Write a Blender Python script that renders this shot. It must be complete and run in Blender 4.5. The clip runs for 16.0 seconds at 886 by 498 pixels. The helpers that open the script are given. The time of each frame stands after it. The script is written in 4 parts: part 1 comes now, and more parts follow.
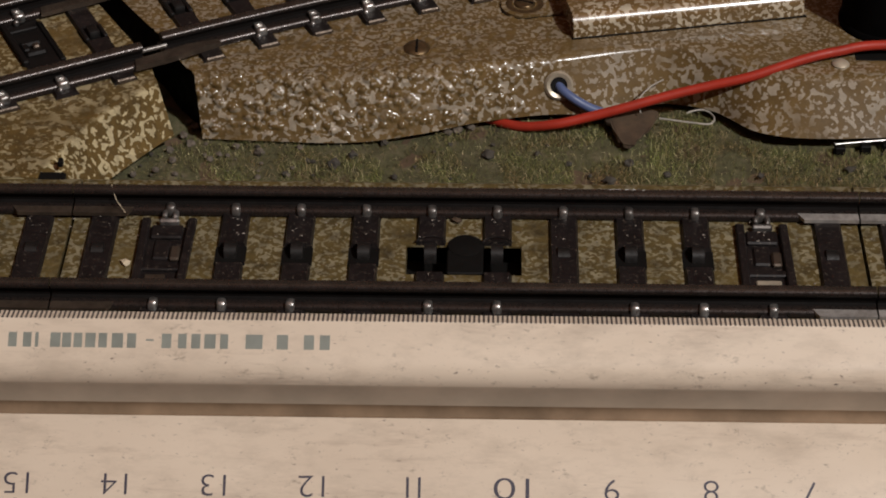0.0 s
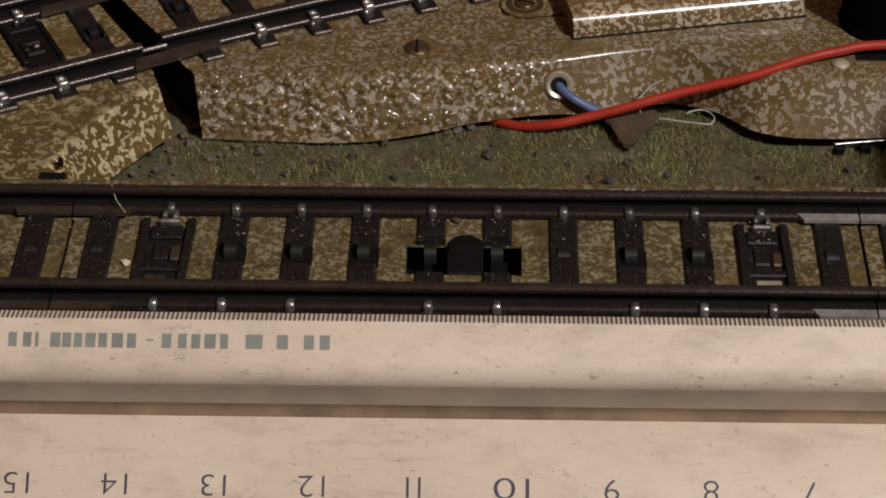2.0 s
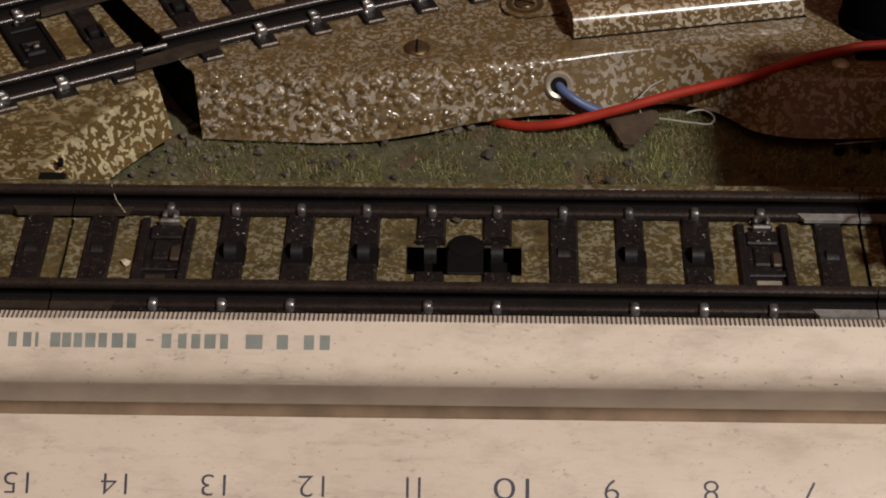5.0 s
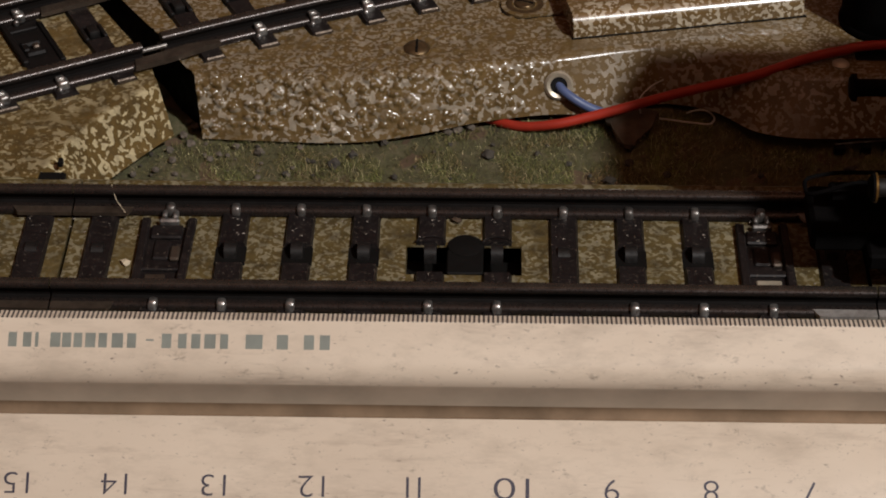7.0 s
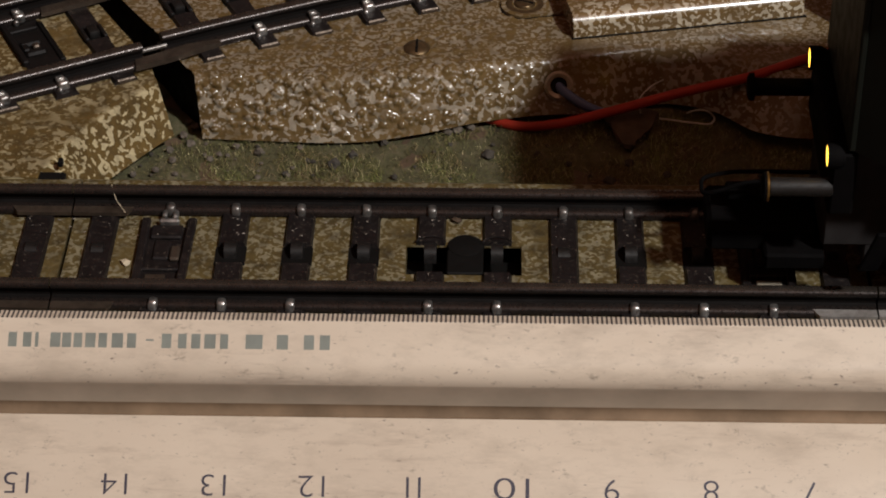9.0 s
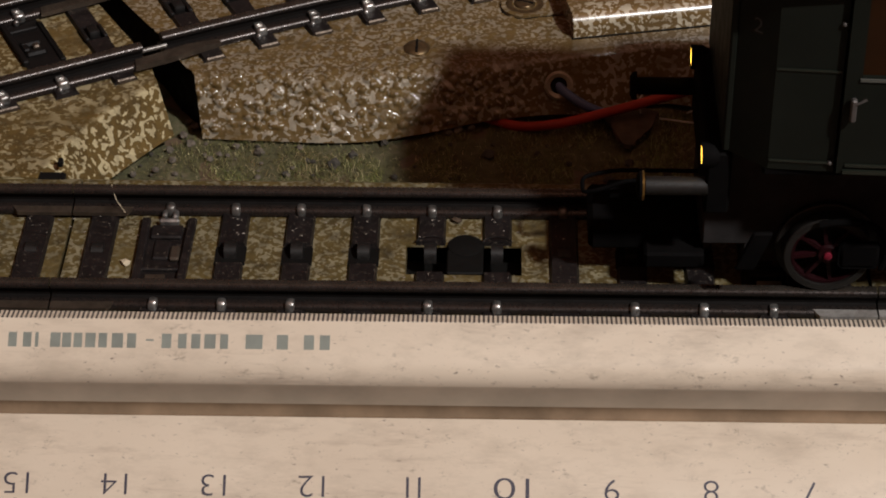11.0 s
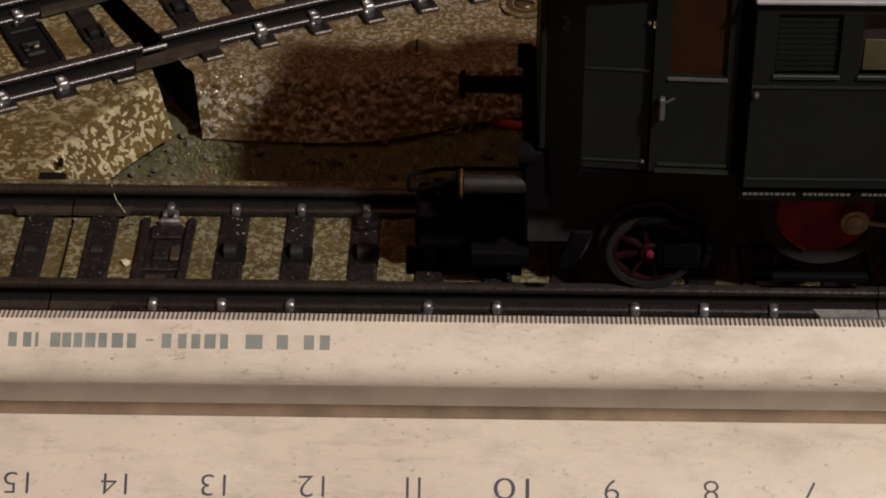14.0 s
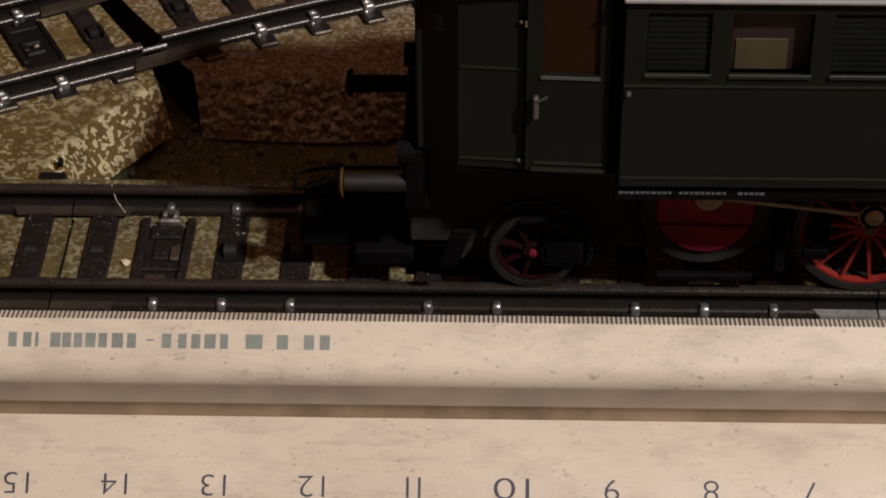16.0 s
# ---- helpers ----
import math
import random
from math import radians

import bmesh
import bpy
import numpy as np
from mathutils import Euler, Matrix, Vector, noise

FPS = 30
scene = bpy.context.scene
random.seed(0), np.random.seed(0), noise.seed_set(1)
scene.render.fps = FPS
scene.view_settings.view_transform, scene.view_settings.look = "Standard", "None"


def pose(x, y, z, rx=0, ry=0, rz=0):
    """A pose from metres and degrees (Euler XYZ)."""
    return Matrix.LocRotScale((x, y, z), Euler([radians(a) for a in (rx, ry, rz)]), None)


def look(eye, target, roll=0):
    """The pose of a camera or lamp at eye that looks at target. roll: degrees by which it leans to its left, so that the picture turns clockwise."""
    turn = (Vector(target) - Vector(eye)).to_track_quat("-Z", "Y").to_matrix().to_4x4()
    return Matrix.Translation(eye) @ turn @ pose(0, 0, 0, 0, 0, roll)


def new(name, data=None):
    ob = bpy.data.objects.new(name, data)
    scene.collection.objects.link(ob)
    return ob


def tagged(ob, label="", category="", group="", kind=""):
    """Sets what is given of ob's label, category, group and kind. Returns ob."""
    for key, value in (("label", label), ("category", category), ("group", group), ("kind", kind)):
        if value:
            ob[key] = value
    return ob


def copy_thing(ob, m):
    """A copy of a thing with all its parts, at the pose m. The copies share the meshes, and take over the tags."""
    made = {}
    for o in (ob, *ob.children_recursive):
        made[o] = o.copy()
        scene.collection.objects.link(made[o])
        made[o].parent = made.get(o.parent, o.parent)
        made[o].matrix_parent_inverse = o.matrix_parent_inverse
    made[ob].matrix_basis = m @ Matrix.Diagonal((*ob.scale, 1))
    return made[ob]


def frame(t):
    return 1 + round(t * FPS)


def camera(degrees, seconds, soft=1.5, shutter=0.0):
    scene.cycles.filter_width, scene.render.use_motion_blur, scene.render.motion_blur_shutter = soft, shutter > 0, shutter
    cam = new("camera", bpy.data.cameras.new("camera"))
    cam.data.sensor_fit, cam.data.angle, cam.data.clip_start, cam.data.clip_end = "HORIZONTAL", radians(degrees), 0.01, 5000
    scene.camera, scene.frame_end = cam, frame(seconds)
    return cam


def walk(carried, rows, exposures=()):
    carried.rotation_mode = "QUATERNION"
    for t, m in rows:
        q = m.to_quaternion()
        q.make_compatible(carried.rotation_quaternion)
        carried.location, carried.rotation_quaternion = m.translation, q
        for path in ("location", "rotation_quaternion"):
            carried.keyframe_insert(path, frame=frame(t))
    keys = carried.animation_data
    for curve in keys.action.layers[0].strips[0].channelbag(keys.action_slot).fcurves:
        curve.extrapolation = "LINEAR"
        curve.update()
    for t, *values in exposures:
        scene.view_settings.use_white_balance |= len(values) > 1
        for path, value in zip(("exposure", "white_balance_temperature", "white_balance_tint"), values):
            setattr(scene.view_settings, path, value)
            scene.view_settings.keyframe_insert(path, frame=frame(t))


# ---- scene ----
M = 0.001  # the models below are drawn in millimetres

# ---- camera ----
cam = camera(20.72, 16.0, soft=1.9)
EYE = (0.003624, -0.217490, 0.171119)
AIM = (-0.001852, -0.017267, 0.021516)
walk(cam, [(0.0, look(EYE, AIM, -0.33)), (16.0, look(EYE, AIM, -0.33))], [(0.0, 0.0), (9.0, 0.02), (12.0, 0.10), (16.0, 0.14)])

# ---- light ----
world = bpy.data.worlds.new("room_dark")
scene.world = world
world.use_nodes = True
world.node_tree.nodes["Background"].inputs[0].default_value = (1.0, 0.6, 0.4, 1)
world.node_tree.nodes["Background"].inputs[1].default_value = 0.02


def room_lamp(eye, target, size, watts, colour):
    data = bpy.data.lights.new("room_lamp", "POINT")
    data.shadow_soft_size, data.energy, data.color = size / 2, watts, colour
    ob = new("room_lamp", data)
    ob.matrix_world = look(eye, target)
    return ob


LAMP = (0.50, -0.47, 0.78)
room_lamp(LAMP, (0, 0.02, 0.01), 0.055, 36.5, (1.0, 0.99, 0.98))


# ---- materials ----
class Nodes:
    def __init__(self, name):
        self.mat = bpy.data.materials.new(name)
        self.mat.use_nodes = True
        self.tree = self.mat.node_tree
        self.bsdf = self.tree.nodes["Principled BSDF"]
        self.coord = self.add("ShaderNodeTexCoord").outputs["Object"]

    def add(self, kind, **props):
        n = self.tree.nodes.new(kind)
        for k, v in props.items():
            setattr(n, k, v)
        return n

    def put(self, socket, value):
        if isinstance(value, bpy.types.NodeSocket):
            self.tree.links.new(value, socket)
        elif isinstance(value, (tuple, list)) and len(value) == 3 and socket.type == "RGBA":
            socket.default_value = (*value, 1)
        else:
            socket.default_value = value

    def noise(self, size, detail=3, rough=0.55, stretch=(1, 1, 1), warp=0.0):
        mp = self.add("ShaderNodeMapping")
        self.put(mp.inputs["Vector"], self.coord)
        mp.inputs["Scale"].default_value = [s / (size * M) for s in stretch]
        n = self.add("ShaderNodeTexNoise")
        self.put(n.inputs["Vector"], mp.outputs[0])
        n.inputs["Scale"].default_value, n.inputs["Detail"].default_value = 1.0, detail
        n.inputs["Roughness"].default_value, n.inputs["Distortion"].default_value = rough, warp
        return n.outputs["Fac"]

    def cells(self, size, feature="F1", stretch=(1, 1, 1), out="Distance", shake=0.0):
        mp = self.add("ShaderNodeMapping")
        vec = self.coord
        if shake:
            nz = self.add("ShaderNodeTexNoise")
            self.put(nz.inputs["Vector"], self.coord)
            nz.inputs["Scale"].default_value = 1 / (size * M)
            ma = self.add("ShaderNodeVectorMath", operation="MULTIPLY_ADD")
            self.put(ma.inputs[0], nz.outputs["Color"])
            ma.inputs[1].default_value = (shake * size * M,) * 3
            self.put(ma.inputs[2], self.coord)
            vec = ma.outputs[0]
        self.put(mp.inputs["Vector"], vec)
        mp.inputs["Scale"].default_value = [s / (size * M) for s in stretch]
        n = self.add("ShaderNodeTexVoronoi", feature=feature)
        self.put(n.inputs["Vector"], mp.outputs[0])
        n.inputs["Scale"].default_value = 1.0
        return n.outputs[out]

    def ramp(self, fac, stops):
        n = self.add("ShaderNodeValToRGB")
        self.put(n.inputs[0], fac)
        e = n.color_ramp.elements
        while len(e) < len(stops):
            e.new(0.5)
        for el, (pos, col) in zip(e, stops):
            el.position = pos
            el.color = (*col, 1) if isinstance(col, tuple) else (col, col, col, 1)
        return n.outputs[0]

    def mix(self, fac, a, b, how="MIX"):
        n = self.add("ShaderNodeMix", data_type="RGBA", blend_type=how)
        self.put(n.inputs[0], fac)
        self.put(n.inputs[6], a)
        self.put(n.inputs[7], b)
        return n.outputs[2]

    def math(self, op, a, b):
        n = self.add("ShaderNodeMath", operation=op)
        self.put(n.inputs[0], a)
        self.put(n.inputs[1], b)
        return n.outputs[0]

    def bump(self, height, depth_mm, strength=1.0):
        n = self.add("ShaderNodeBump")
        n.inputs["Strength"].default_value = strength
        n.inputs["Distance"].default_value = depth_mm * M
        self.put(n.inputs["Height"], height)
        self.put(self.bsdf.inputs["Normal"], n.outputs[0])

    def finish(self, colour, rough, metal=0.0, spec=0.5, coat=0.0, coat_rough=0.22):
        self.put(self.bsdf.inputs["Base Color"], colour)
        self.put(self.bsdf.inputs["Roughness"], rough)
        self.put(self.bsdf.inputs["Metallic"], metal)
        self.put(self.bsdf.inputs["Specular IOR Level"], spec)
        self.put(self.bsdf.inputs["Coat Weight"], coat)
        self.bsdf.inputs["Coat Roughness"].default_value = coat_rough
        return self.mat


def speckled_tin(name, size, brown, pale, cover, rough, dirt=0.3, coat=0.4, coat_rough=0.2, fine_above=None, fine_tone=0.7, fine_size=0.85, coat_ior=1.5):
    """Lithographed tin: rounded pale flecks, some run together, on an ochre ground; finer print above a height."""
    n = Nodes(name)

    def flecks(cell, cut, warp):
        return n.ramp(n.noise(cell, 0.5, 0.4, warp=warp), [(cut, 0.0), (cut + 0.022, 1.0)])

    edge = 0.66 - cover * 0.12
    fleck = n.math("MAXIMUM", flecks(size * 1.05, edge, 0.25), flecks(size * 0.6, edge + 0.05, 0.2))
    if fine_above is not None:
        sep = n.add("ShaderNodeSeparateXYZ")
        n.put(sep.inputs[0], n.coord)
        up = n.math("ADD", n.math("MULTIPLY", n.math("SUBTRACT", sep.outputs[2], fine_above * M), 900), n.math("MULTIPLY", n.noise(2.5, 3), 0.8))
        fine = n.math("MULTIPLY", n.math("MAXIMUM", flecks(size * fine_size, edge + 0.015, 0.2), flecks(size * fine_size * 0.56, edge + 0.035, 0.2)), fine_tone)
        fleck = n.mix(n.ramp(up, [(0.3, 0.0), (0.6, 1.0)]), fleck, fine)
    fleck = n.mix(1.0, fleck, n.ramp(n.noise(8.0, 3), [(0.34, 0.2), (0.47, 1.0)]), "MULTIPLY")
    ground = n.ramp(n.noise(size * 5, 5, 0.65), [(0.3, tuple(c * 0.72 for c in brown)), (0.7, tuple(c * 1.15 for c in brown))])
    light = n.ramp(n.noise(size * 3, 4, 0.6), [(0.3, tuple(c * 0.74 for c in pale)), (0.7, pale)])
    col = n.mix(fleck, ground, light)
    grime = n.ramp(n.noise(2.4, 6, 0.72), [(0.45, 0.0), (0.72, dirt)])
    col = n.mix(grime, col, (0.035, 0.026, 0.015))
    n.bump(n.noise(0.6, 2), 0.008, 0.3)
    n.bsdf.inputs["Coat IOR"].default_value = coat_ior
    return n.finish(col, n.ramp(n.noise(2.0, 5), [(0.3, rough * 0.8), (0.7, rough * 1.4)]), 0.0, 0.12, coat, coat_rough)


def worn_metal(name, base, rough, metal, rust=0.0, rust_colour=(0.06, 0.03, 0.018), grain=0.4):
    n = Nodes(name)
    col = n.ramp(n.noise(grain * 6, 5, 0.65), [(0.3, tuple(c * 0.7 for c in base)), (0.7, tuple(c * 1.2 for c in base))])
    if rust:
        col = n.mix(n.ramp(n.noise(1.6, 6, 0.7), [(0.42, 0.0), (0.72, rust)]), col, rust_colour)
    n.bump(n.noise(grain * 0.5, 4), 0.02, 0.5)
    return n.finish(col, n.ramp(n.noise(grain, 5), [(0.3, rough * 0.7), (0.7, min(1.0, rough * 1.35))]), metal)


def plain_paint(name, base, rough, spread=0.2, grain=1.5, metal=0.0, coat=0.0, dust=0.0, spec=0.5):
    n = Nodes(name)
    col = n.ramp(n.noise(grain * 3, 5, 0.6), [(0.3, tuple(c * (1 - spread) for c in base)), (0.7, tuple(c * (1 + spread) for c in base))])
    if dust:
        col = n.mix(n.ramp(n.noise(0.5, 6, 0.8), [(0.575, 0.0), (0.66, dust)]), col, (0.25, 0.2, 0.15))
    n.bump(n.noise(grain * 0.25, 3), 0.015, 0.4)
    return n.finish(col, n.ramp(n.noise(grain, 4), [(0.3, rough * 0.85), (0.7, min(1.0, rough * 1.2))]), metal, spec, coat)


def glow(name, colour, strength):
    n = Nodes(name)
    n.put(n.bsdf.inputs["Emission Color"], colour)
    n.bsdf.inputs["Emission Strength"].default_value = strength
    return n.finish(colour, 0.3)


def ruler_plastic():
    n = Nodes("ivory_celluloid")
    col = n.ramp(n.noise(14, 4, 0.6, (0.35, 1, 1)), [(0.3, (0.575, 0.478, 0.372)), (0.7, (0.69, 0.588, 0.466))])
    smudge = n.ramp(n.noise(3.5, 6, 0.7, (0.4, 1, 1)), [(0.47, 0.0), (0.72, 0.42)])
    col = n.mix(smudge, col, (0.30, 0.24, 0.18))
    spots = n.ramp(n.noise(1.5, 6, 0.8, (0.6, 1, 1)), [(0.585, 0.0), (0.70, 0.7)])
    col = n.mix(spots, col, (0.16, 0.13, 0.10))
    streaks = n.ramp(n.noise(2.2, 5, 0.75, (0.12, 1, 1)), [(0.56, 0.0), (0.70, 0.30)])
    col = n.mix(streaks, col, (0.27, 0.20, 0.15))
    flecks = n.ramp(n.noise(0.45, 4, 0.7, (0.5, 1, 1)), [(0.64, 0.0), (0.70, 0.8)])
    col = n.mix(flecks, col, (0.12, 0.09, 0.08))
    n.bump(n.noise(0.6, 4, 0.6, (0.1, 1, 1)), 0.01, 0.4)
    return n.finish(col, n.ramp(n.noise(4, 4), [(0.3, 0.36), (0.7, 0.5)]), spec=0.4)


TIN_PLAIN = speckled_tin("speckled_tin_glossy", 0.92, (0.124, 0.080, 0.027), (0.50, 0.42, 0.25), 0.74, 0.3, 0.7, 0.3, 0.2, 7.3, 0.6, 1.1)
TIN_COVER = speckled_tin("speckled_tin_cover", 0.80, (0.17, 0.105, 0.040), (0.58, 0.50, 0.37), 0.84, 0.2, 0.08, 1.0, 0.24, coat_ior=2.1)
TIN_TURNOUT = speckled_tin("speckled_tin_turnout", 0.86, (0.132, 0.083, 0.030), (0.34, 0.285, 0.21), 0.84, 0.5, 0.3, 0.7, 0.16, 7.1)
TIN_BED = speckled_tin("speckled_tin_worn", 0.72, (0.112, 0.080, 0.030), (0.245, 0.21, 0.13), 0.85, 0.42, 0.9, 0.1)
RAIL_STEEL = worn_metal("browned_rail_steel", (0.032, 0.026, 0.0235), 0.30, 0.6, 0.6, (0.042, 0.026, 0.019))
SLEEPER_BLACK = plain_paint("dark_sleeper_lacquer", (0.0105, 0.0082, 0.0080), 0.42, 0.4, 0.6, dust=0.45, spec=0.3)
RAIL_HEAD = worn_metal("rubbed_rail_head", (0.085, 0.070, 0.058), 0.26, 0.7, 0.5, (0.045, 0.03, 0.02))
# near-black web carries the shade under the rail head; a catch plate shares it
RAIL_WEB = plain_paint("shade_black_rail_web", (0.008, 0.0066, 0.006), 0.55, spec=0.15)
# real black parts, and the shade painted into slots, gaps and bed ends
HOLE_BLACK = plain_paint("black_part_and_hole_shade", (0.006, 0.0055, 0.005), 0.6, spec=0.12)
CLIP_METAL = worn_metal("bright_clip_metal", (0.50, 0.48, 0.45), 0.34, 0.85, 0.95, (0.05, 0.043, 0.04), 0.22)
CLIP_DULL = worn_metal("dull_clip_metal", (0.19, 0.175, 0.16), 0.38, 0.65, 0.75, (0.03, 0.025, 0.022), 0.15)
PLATE_METAL = worn_metal("grey_joint_plate", (0.42, 0.39, 0.36), 0.42, 0.45, 0.55, (0.07, 0.05, 0.035), 0.3)
PLATE_DARK = worn_metal("brown_joint_plate", (0.10, 0.075, 0.055), 0.45, 0.6, 0.7, (0.04, 0.028, 0.02), 0.3)
SCREW_BROWN = worn_metal("tarnished_screw", (0.20, 0.14, 0.07), 0.36, 0.8, 0.6)
EYELET_METAL = worn_metal("dull_eyelet", (0.46, 0.40, 0.30), 0.4, 0.35, 0.4)
WIRE_STEEL = worn_metal("bare_steel_wire", (0.55, 0.52, 0.46), 0.35, 0.3, 0.2)
RED_PVC = plain_paint("red_wire_sheath", (0.34, 0.027, 0.013), 0.5, 0.18, 1.6, spec=0.3)
BLUE_PVC = plain_paint("blue_wire_sheath", (0.08, 0.11, 0.22), 0.4, 0.15, 2.0)
IVORY = ruler_plastic()
# groove colour a little below the ivory, for the shade inside it
GROOVE = plain_paint("shade_toned_ruler_groove", (0.50, 0.415, 0.32), 0.55, 0.2, 4.0, spec=0.2)
# browner on the groove's floor and lower wall
GROOVE_LIP = plain_paint("brown_groove_floor", (0.22, 0.15, 0.095), 0.6, 0.35, 3.0, spec=0.2)
INK_GREEN = plain_paint("blue_green_ink", (0.21, 0.225, 0.195), 0.5)
INK_DARK = plain_paint("dark_blue_ink", (0.045, 0.04, 0.06), 0.5)
INK_TICK = plain_paint("grey_tick_ink", (0.09, 0.075, 0.065), 0.5)
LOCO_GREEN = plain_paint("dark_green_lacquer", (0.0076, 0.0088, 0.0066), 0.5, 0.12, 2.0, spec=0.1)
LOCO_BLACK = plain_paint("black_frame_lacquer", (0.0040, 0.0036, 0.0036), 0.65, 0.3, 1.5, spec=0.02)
# lighter than LOCO_BLACK: haze over the shaded underframe put into its colour
FRAME_GREY = plain_paint("veil_lifted_frame_black", (0.022, 0.0195, 0.019), 0.65, 0.35, 1.5, spec=0.1)
LOCO_EDGE = plain_paint("worn_green_edge", (0.011, 0.0135, 0.009), 0.4)
ROOF_GREY = plain_paint("light_grey_roof", (0.25, 0.235, 0.23), 0.4)
WHEEL_RED = plain_paint("red_wheel_paint", (0.155, 0.0095, 0.022), 0.5, 0.45, 0.9, spec=0.25)
# more orange than the disc's red: direct lamplight put into the spoke colour
SPOKE_RED = plain_paint("lamplit_red_spoke_paint", (0.20, 0.018, 0.013), 0.5, 0.4, 0.9, spec=0.25)
# pilot wheel red, far darker than the other wheels
WHEEL_DARK = plain_paint("dark_red_wheel_paint", (0.014, 0.002, 0.003), 0.5, 0.3, 1.0, spec=0.2)
LEDGE = plain_paint("dull_grey_ledge", (0.06, 0.06, 0.052), 0.5)
DULL_STEEL = worn_metal("blackened_steel", (0.0090, 0.0075, 0.0066), 0.55, 0.2)
TYRE_STEEL = worn_metal("dark_tyre_steel", (0.022, 0.0195, 0.0175), 0.4, 0.3)
ROD_METAL = worn_metal("yellowed_rod_metal", (0.28, 0.235, 0.15), 0.45, 0.5, 0.25)
NICKEL = worn_metal("nickel_fitting", (0.085, 0.075, 0.07), 0.5, 0.3)
BRASS = worn_metal("brass_rim", (0.24, 0.14, 0.04), 0.35, 0.8)
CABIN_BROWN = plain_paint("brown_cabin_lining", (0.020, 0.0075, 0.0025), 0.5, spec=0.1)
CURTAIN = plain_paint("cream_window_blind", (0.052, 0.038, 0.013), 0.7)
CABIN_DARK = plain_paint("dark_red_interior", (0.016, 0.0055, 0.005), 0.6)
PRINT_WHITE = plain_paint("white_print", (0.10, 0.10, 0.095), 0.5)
PRINT_DIM = plain_paint("dim_red_print", (0.015, 0.011, 0.010), 0.5)
LAMP_GLASS = glow("lit_lamp_glass", (1.0, 0.55, 0.06), 4.0)
FLAKE = plain_paint("brown_flake", (0.06, 0.038, 0.021), 0.75, 0.4, 1.0)
STONE_GREY = plain_paint("grey_gravel", (0.12, 0.098, 0.075), 0.8, 0.5, 0.8)
STONE_DARK = plain_paint("dark_gravel", (0.05, 0.042, 0.032), 0.8, 0.35, 0.8)
BOARD = plain_paint("brown_baseboard", (0.10, 0.065, 0.038), 0.7, 0.3, 20)
# wall colour set for the reddish fill it bounces into shadows
ROOM = plain_paint("warm_bounce_wall", (0.50, 0.265, 0.18), 0.8, 0.1, 200)


def turf_material():
    n = Nodes("soil_under_grass")
    col = n.ramp(n.noise(2.5, 6, 0.7), [(0.3, (0.05, 0.036, 0.02)), (0.5, (0.09, 0.085, 0.035)), (0.7, (0.15, 0.12, 0.07))])
    n.bump(n.noise(0.7, 6, 0.7), 0.5)
    return n.finish(col, 0.9)


def blade_material():
    n = Nodes("static_grass_fibre")
    pick = n.add("ShaderNodeNewGeometry").outputs["Random Per Island"]
    col = n.ramp(pick, [(0.0, (0.055, 0.058, 0.020)), (0.45, (0.145, 0.155, 0.05)), (0.72, (0.18, 0.145, 0.068)), (0.86, (0.26, 0.22, 0.13)), (1.0, (0.55, 0.49, 0.35))])
    patch = n.ramp(n.noise(7, 3), [(0.3, (0.95, 0.66, 0.45)), (0.5, (1.0, 0.98, 0.8)), (0.7, (1.3, 1.45, 0.9))])
    return n.finish(n.mix(1.0, col, patch, "MULTIPLY"), 0.75)


# ---- modelling helpers ----
def part(name, bm, material, parent=None, label="", smooth=False, at=(0, 0, 0), turn=(0, 0, 0)):
    me = bpy.data.meshes.new(name)
    bmesh.ops.scale(bm, vec=(M, M, M), verts=bm.verts)
    bmesh.ops.recalc_face_normals(bm, faces=bm.faces)
    for f in bm.faces:
        f.smooth = smooth
    if smooth:
        for e in bm.edges:
            e.smooth = len(e.link_faces) != 2 or e.calc_face_angle(0.0) < 0.75
    bm.to_mesh(me)
    bm.free()
    me.materials.append(material)
    return link(name, me, parent, label, at, turn)


def link(name, me, parent=None, label="", at=(0, 0, 0), turn=(0, 0, 0)):
    ob = new(name, me)
    ob.parent = parent
    ob.matrix_basis = pose(at[0] * M, at[1] * M, at[2] * M, *turn)
    return tagged(ob, label)


def thing(name, label, category, group="", at=(0, 0, 0), turn=(0, 0, 0)):
    ob = new(name)
    ob.empty_display_size = 0.005
    ob.matrix_basis = pose(at[0] * M, at[1] * M, at[2] * M, *turn)
    return tagged(ob, label, category, group)


def box(lo, hi, bevel=0.0, bm=None, seg=1):
    bm = bm or bmesh.new()
    vs = [bm.verts.new((x, y, z)) for x in (lo[0], hi[0]) for y in (lo[1], hi[1]) for z in (lo[2], hi[2])]
    es = set()
    for q in ((0, 1, 3, 2), (4, 6, 7, 5), (0, 4, 5, 1), (2, 3, 7, 6), (0, 2, 6, 4), (1, 5, 7, 3)):
        es.update(bm.faces.new([vs[i] for i in q]).edges)
    if bevel:
        bmesh.ops.bevel(bm, geom=list(es), offset=bevel, segments=seg, affect="EDGES", profile=0.5)
    return bm


def sweep_x(profile, x0, x1, bm=None, closed=True, cuts=1):
    """A (y, z) profile drawn along x."""
    bm = bm or bmesh.new()
    rings = []
    for i in range(cuts + 1):
        x = x0 + (x1 - x0) * i / cuts
        rings.append([bm.verts.new((x, y, z)) for y, z in profile])
    n = len(profile)
    for a, b in zip(rings, rings[1:]):
        for i in range(n if closed else n - 1):
            j = (i + 1) % n
            bm.faces.new((a[i], a[j], b[j], b[i]))
    if closed:
        bm.faces.new(rings[0])
        bm.faces.new(rings[-1][::-1])
    return bm


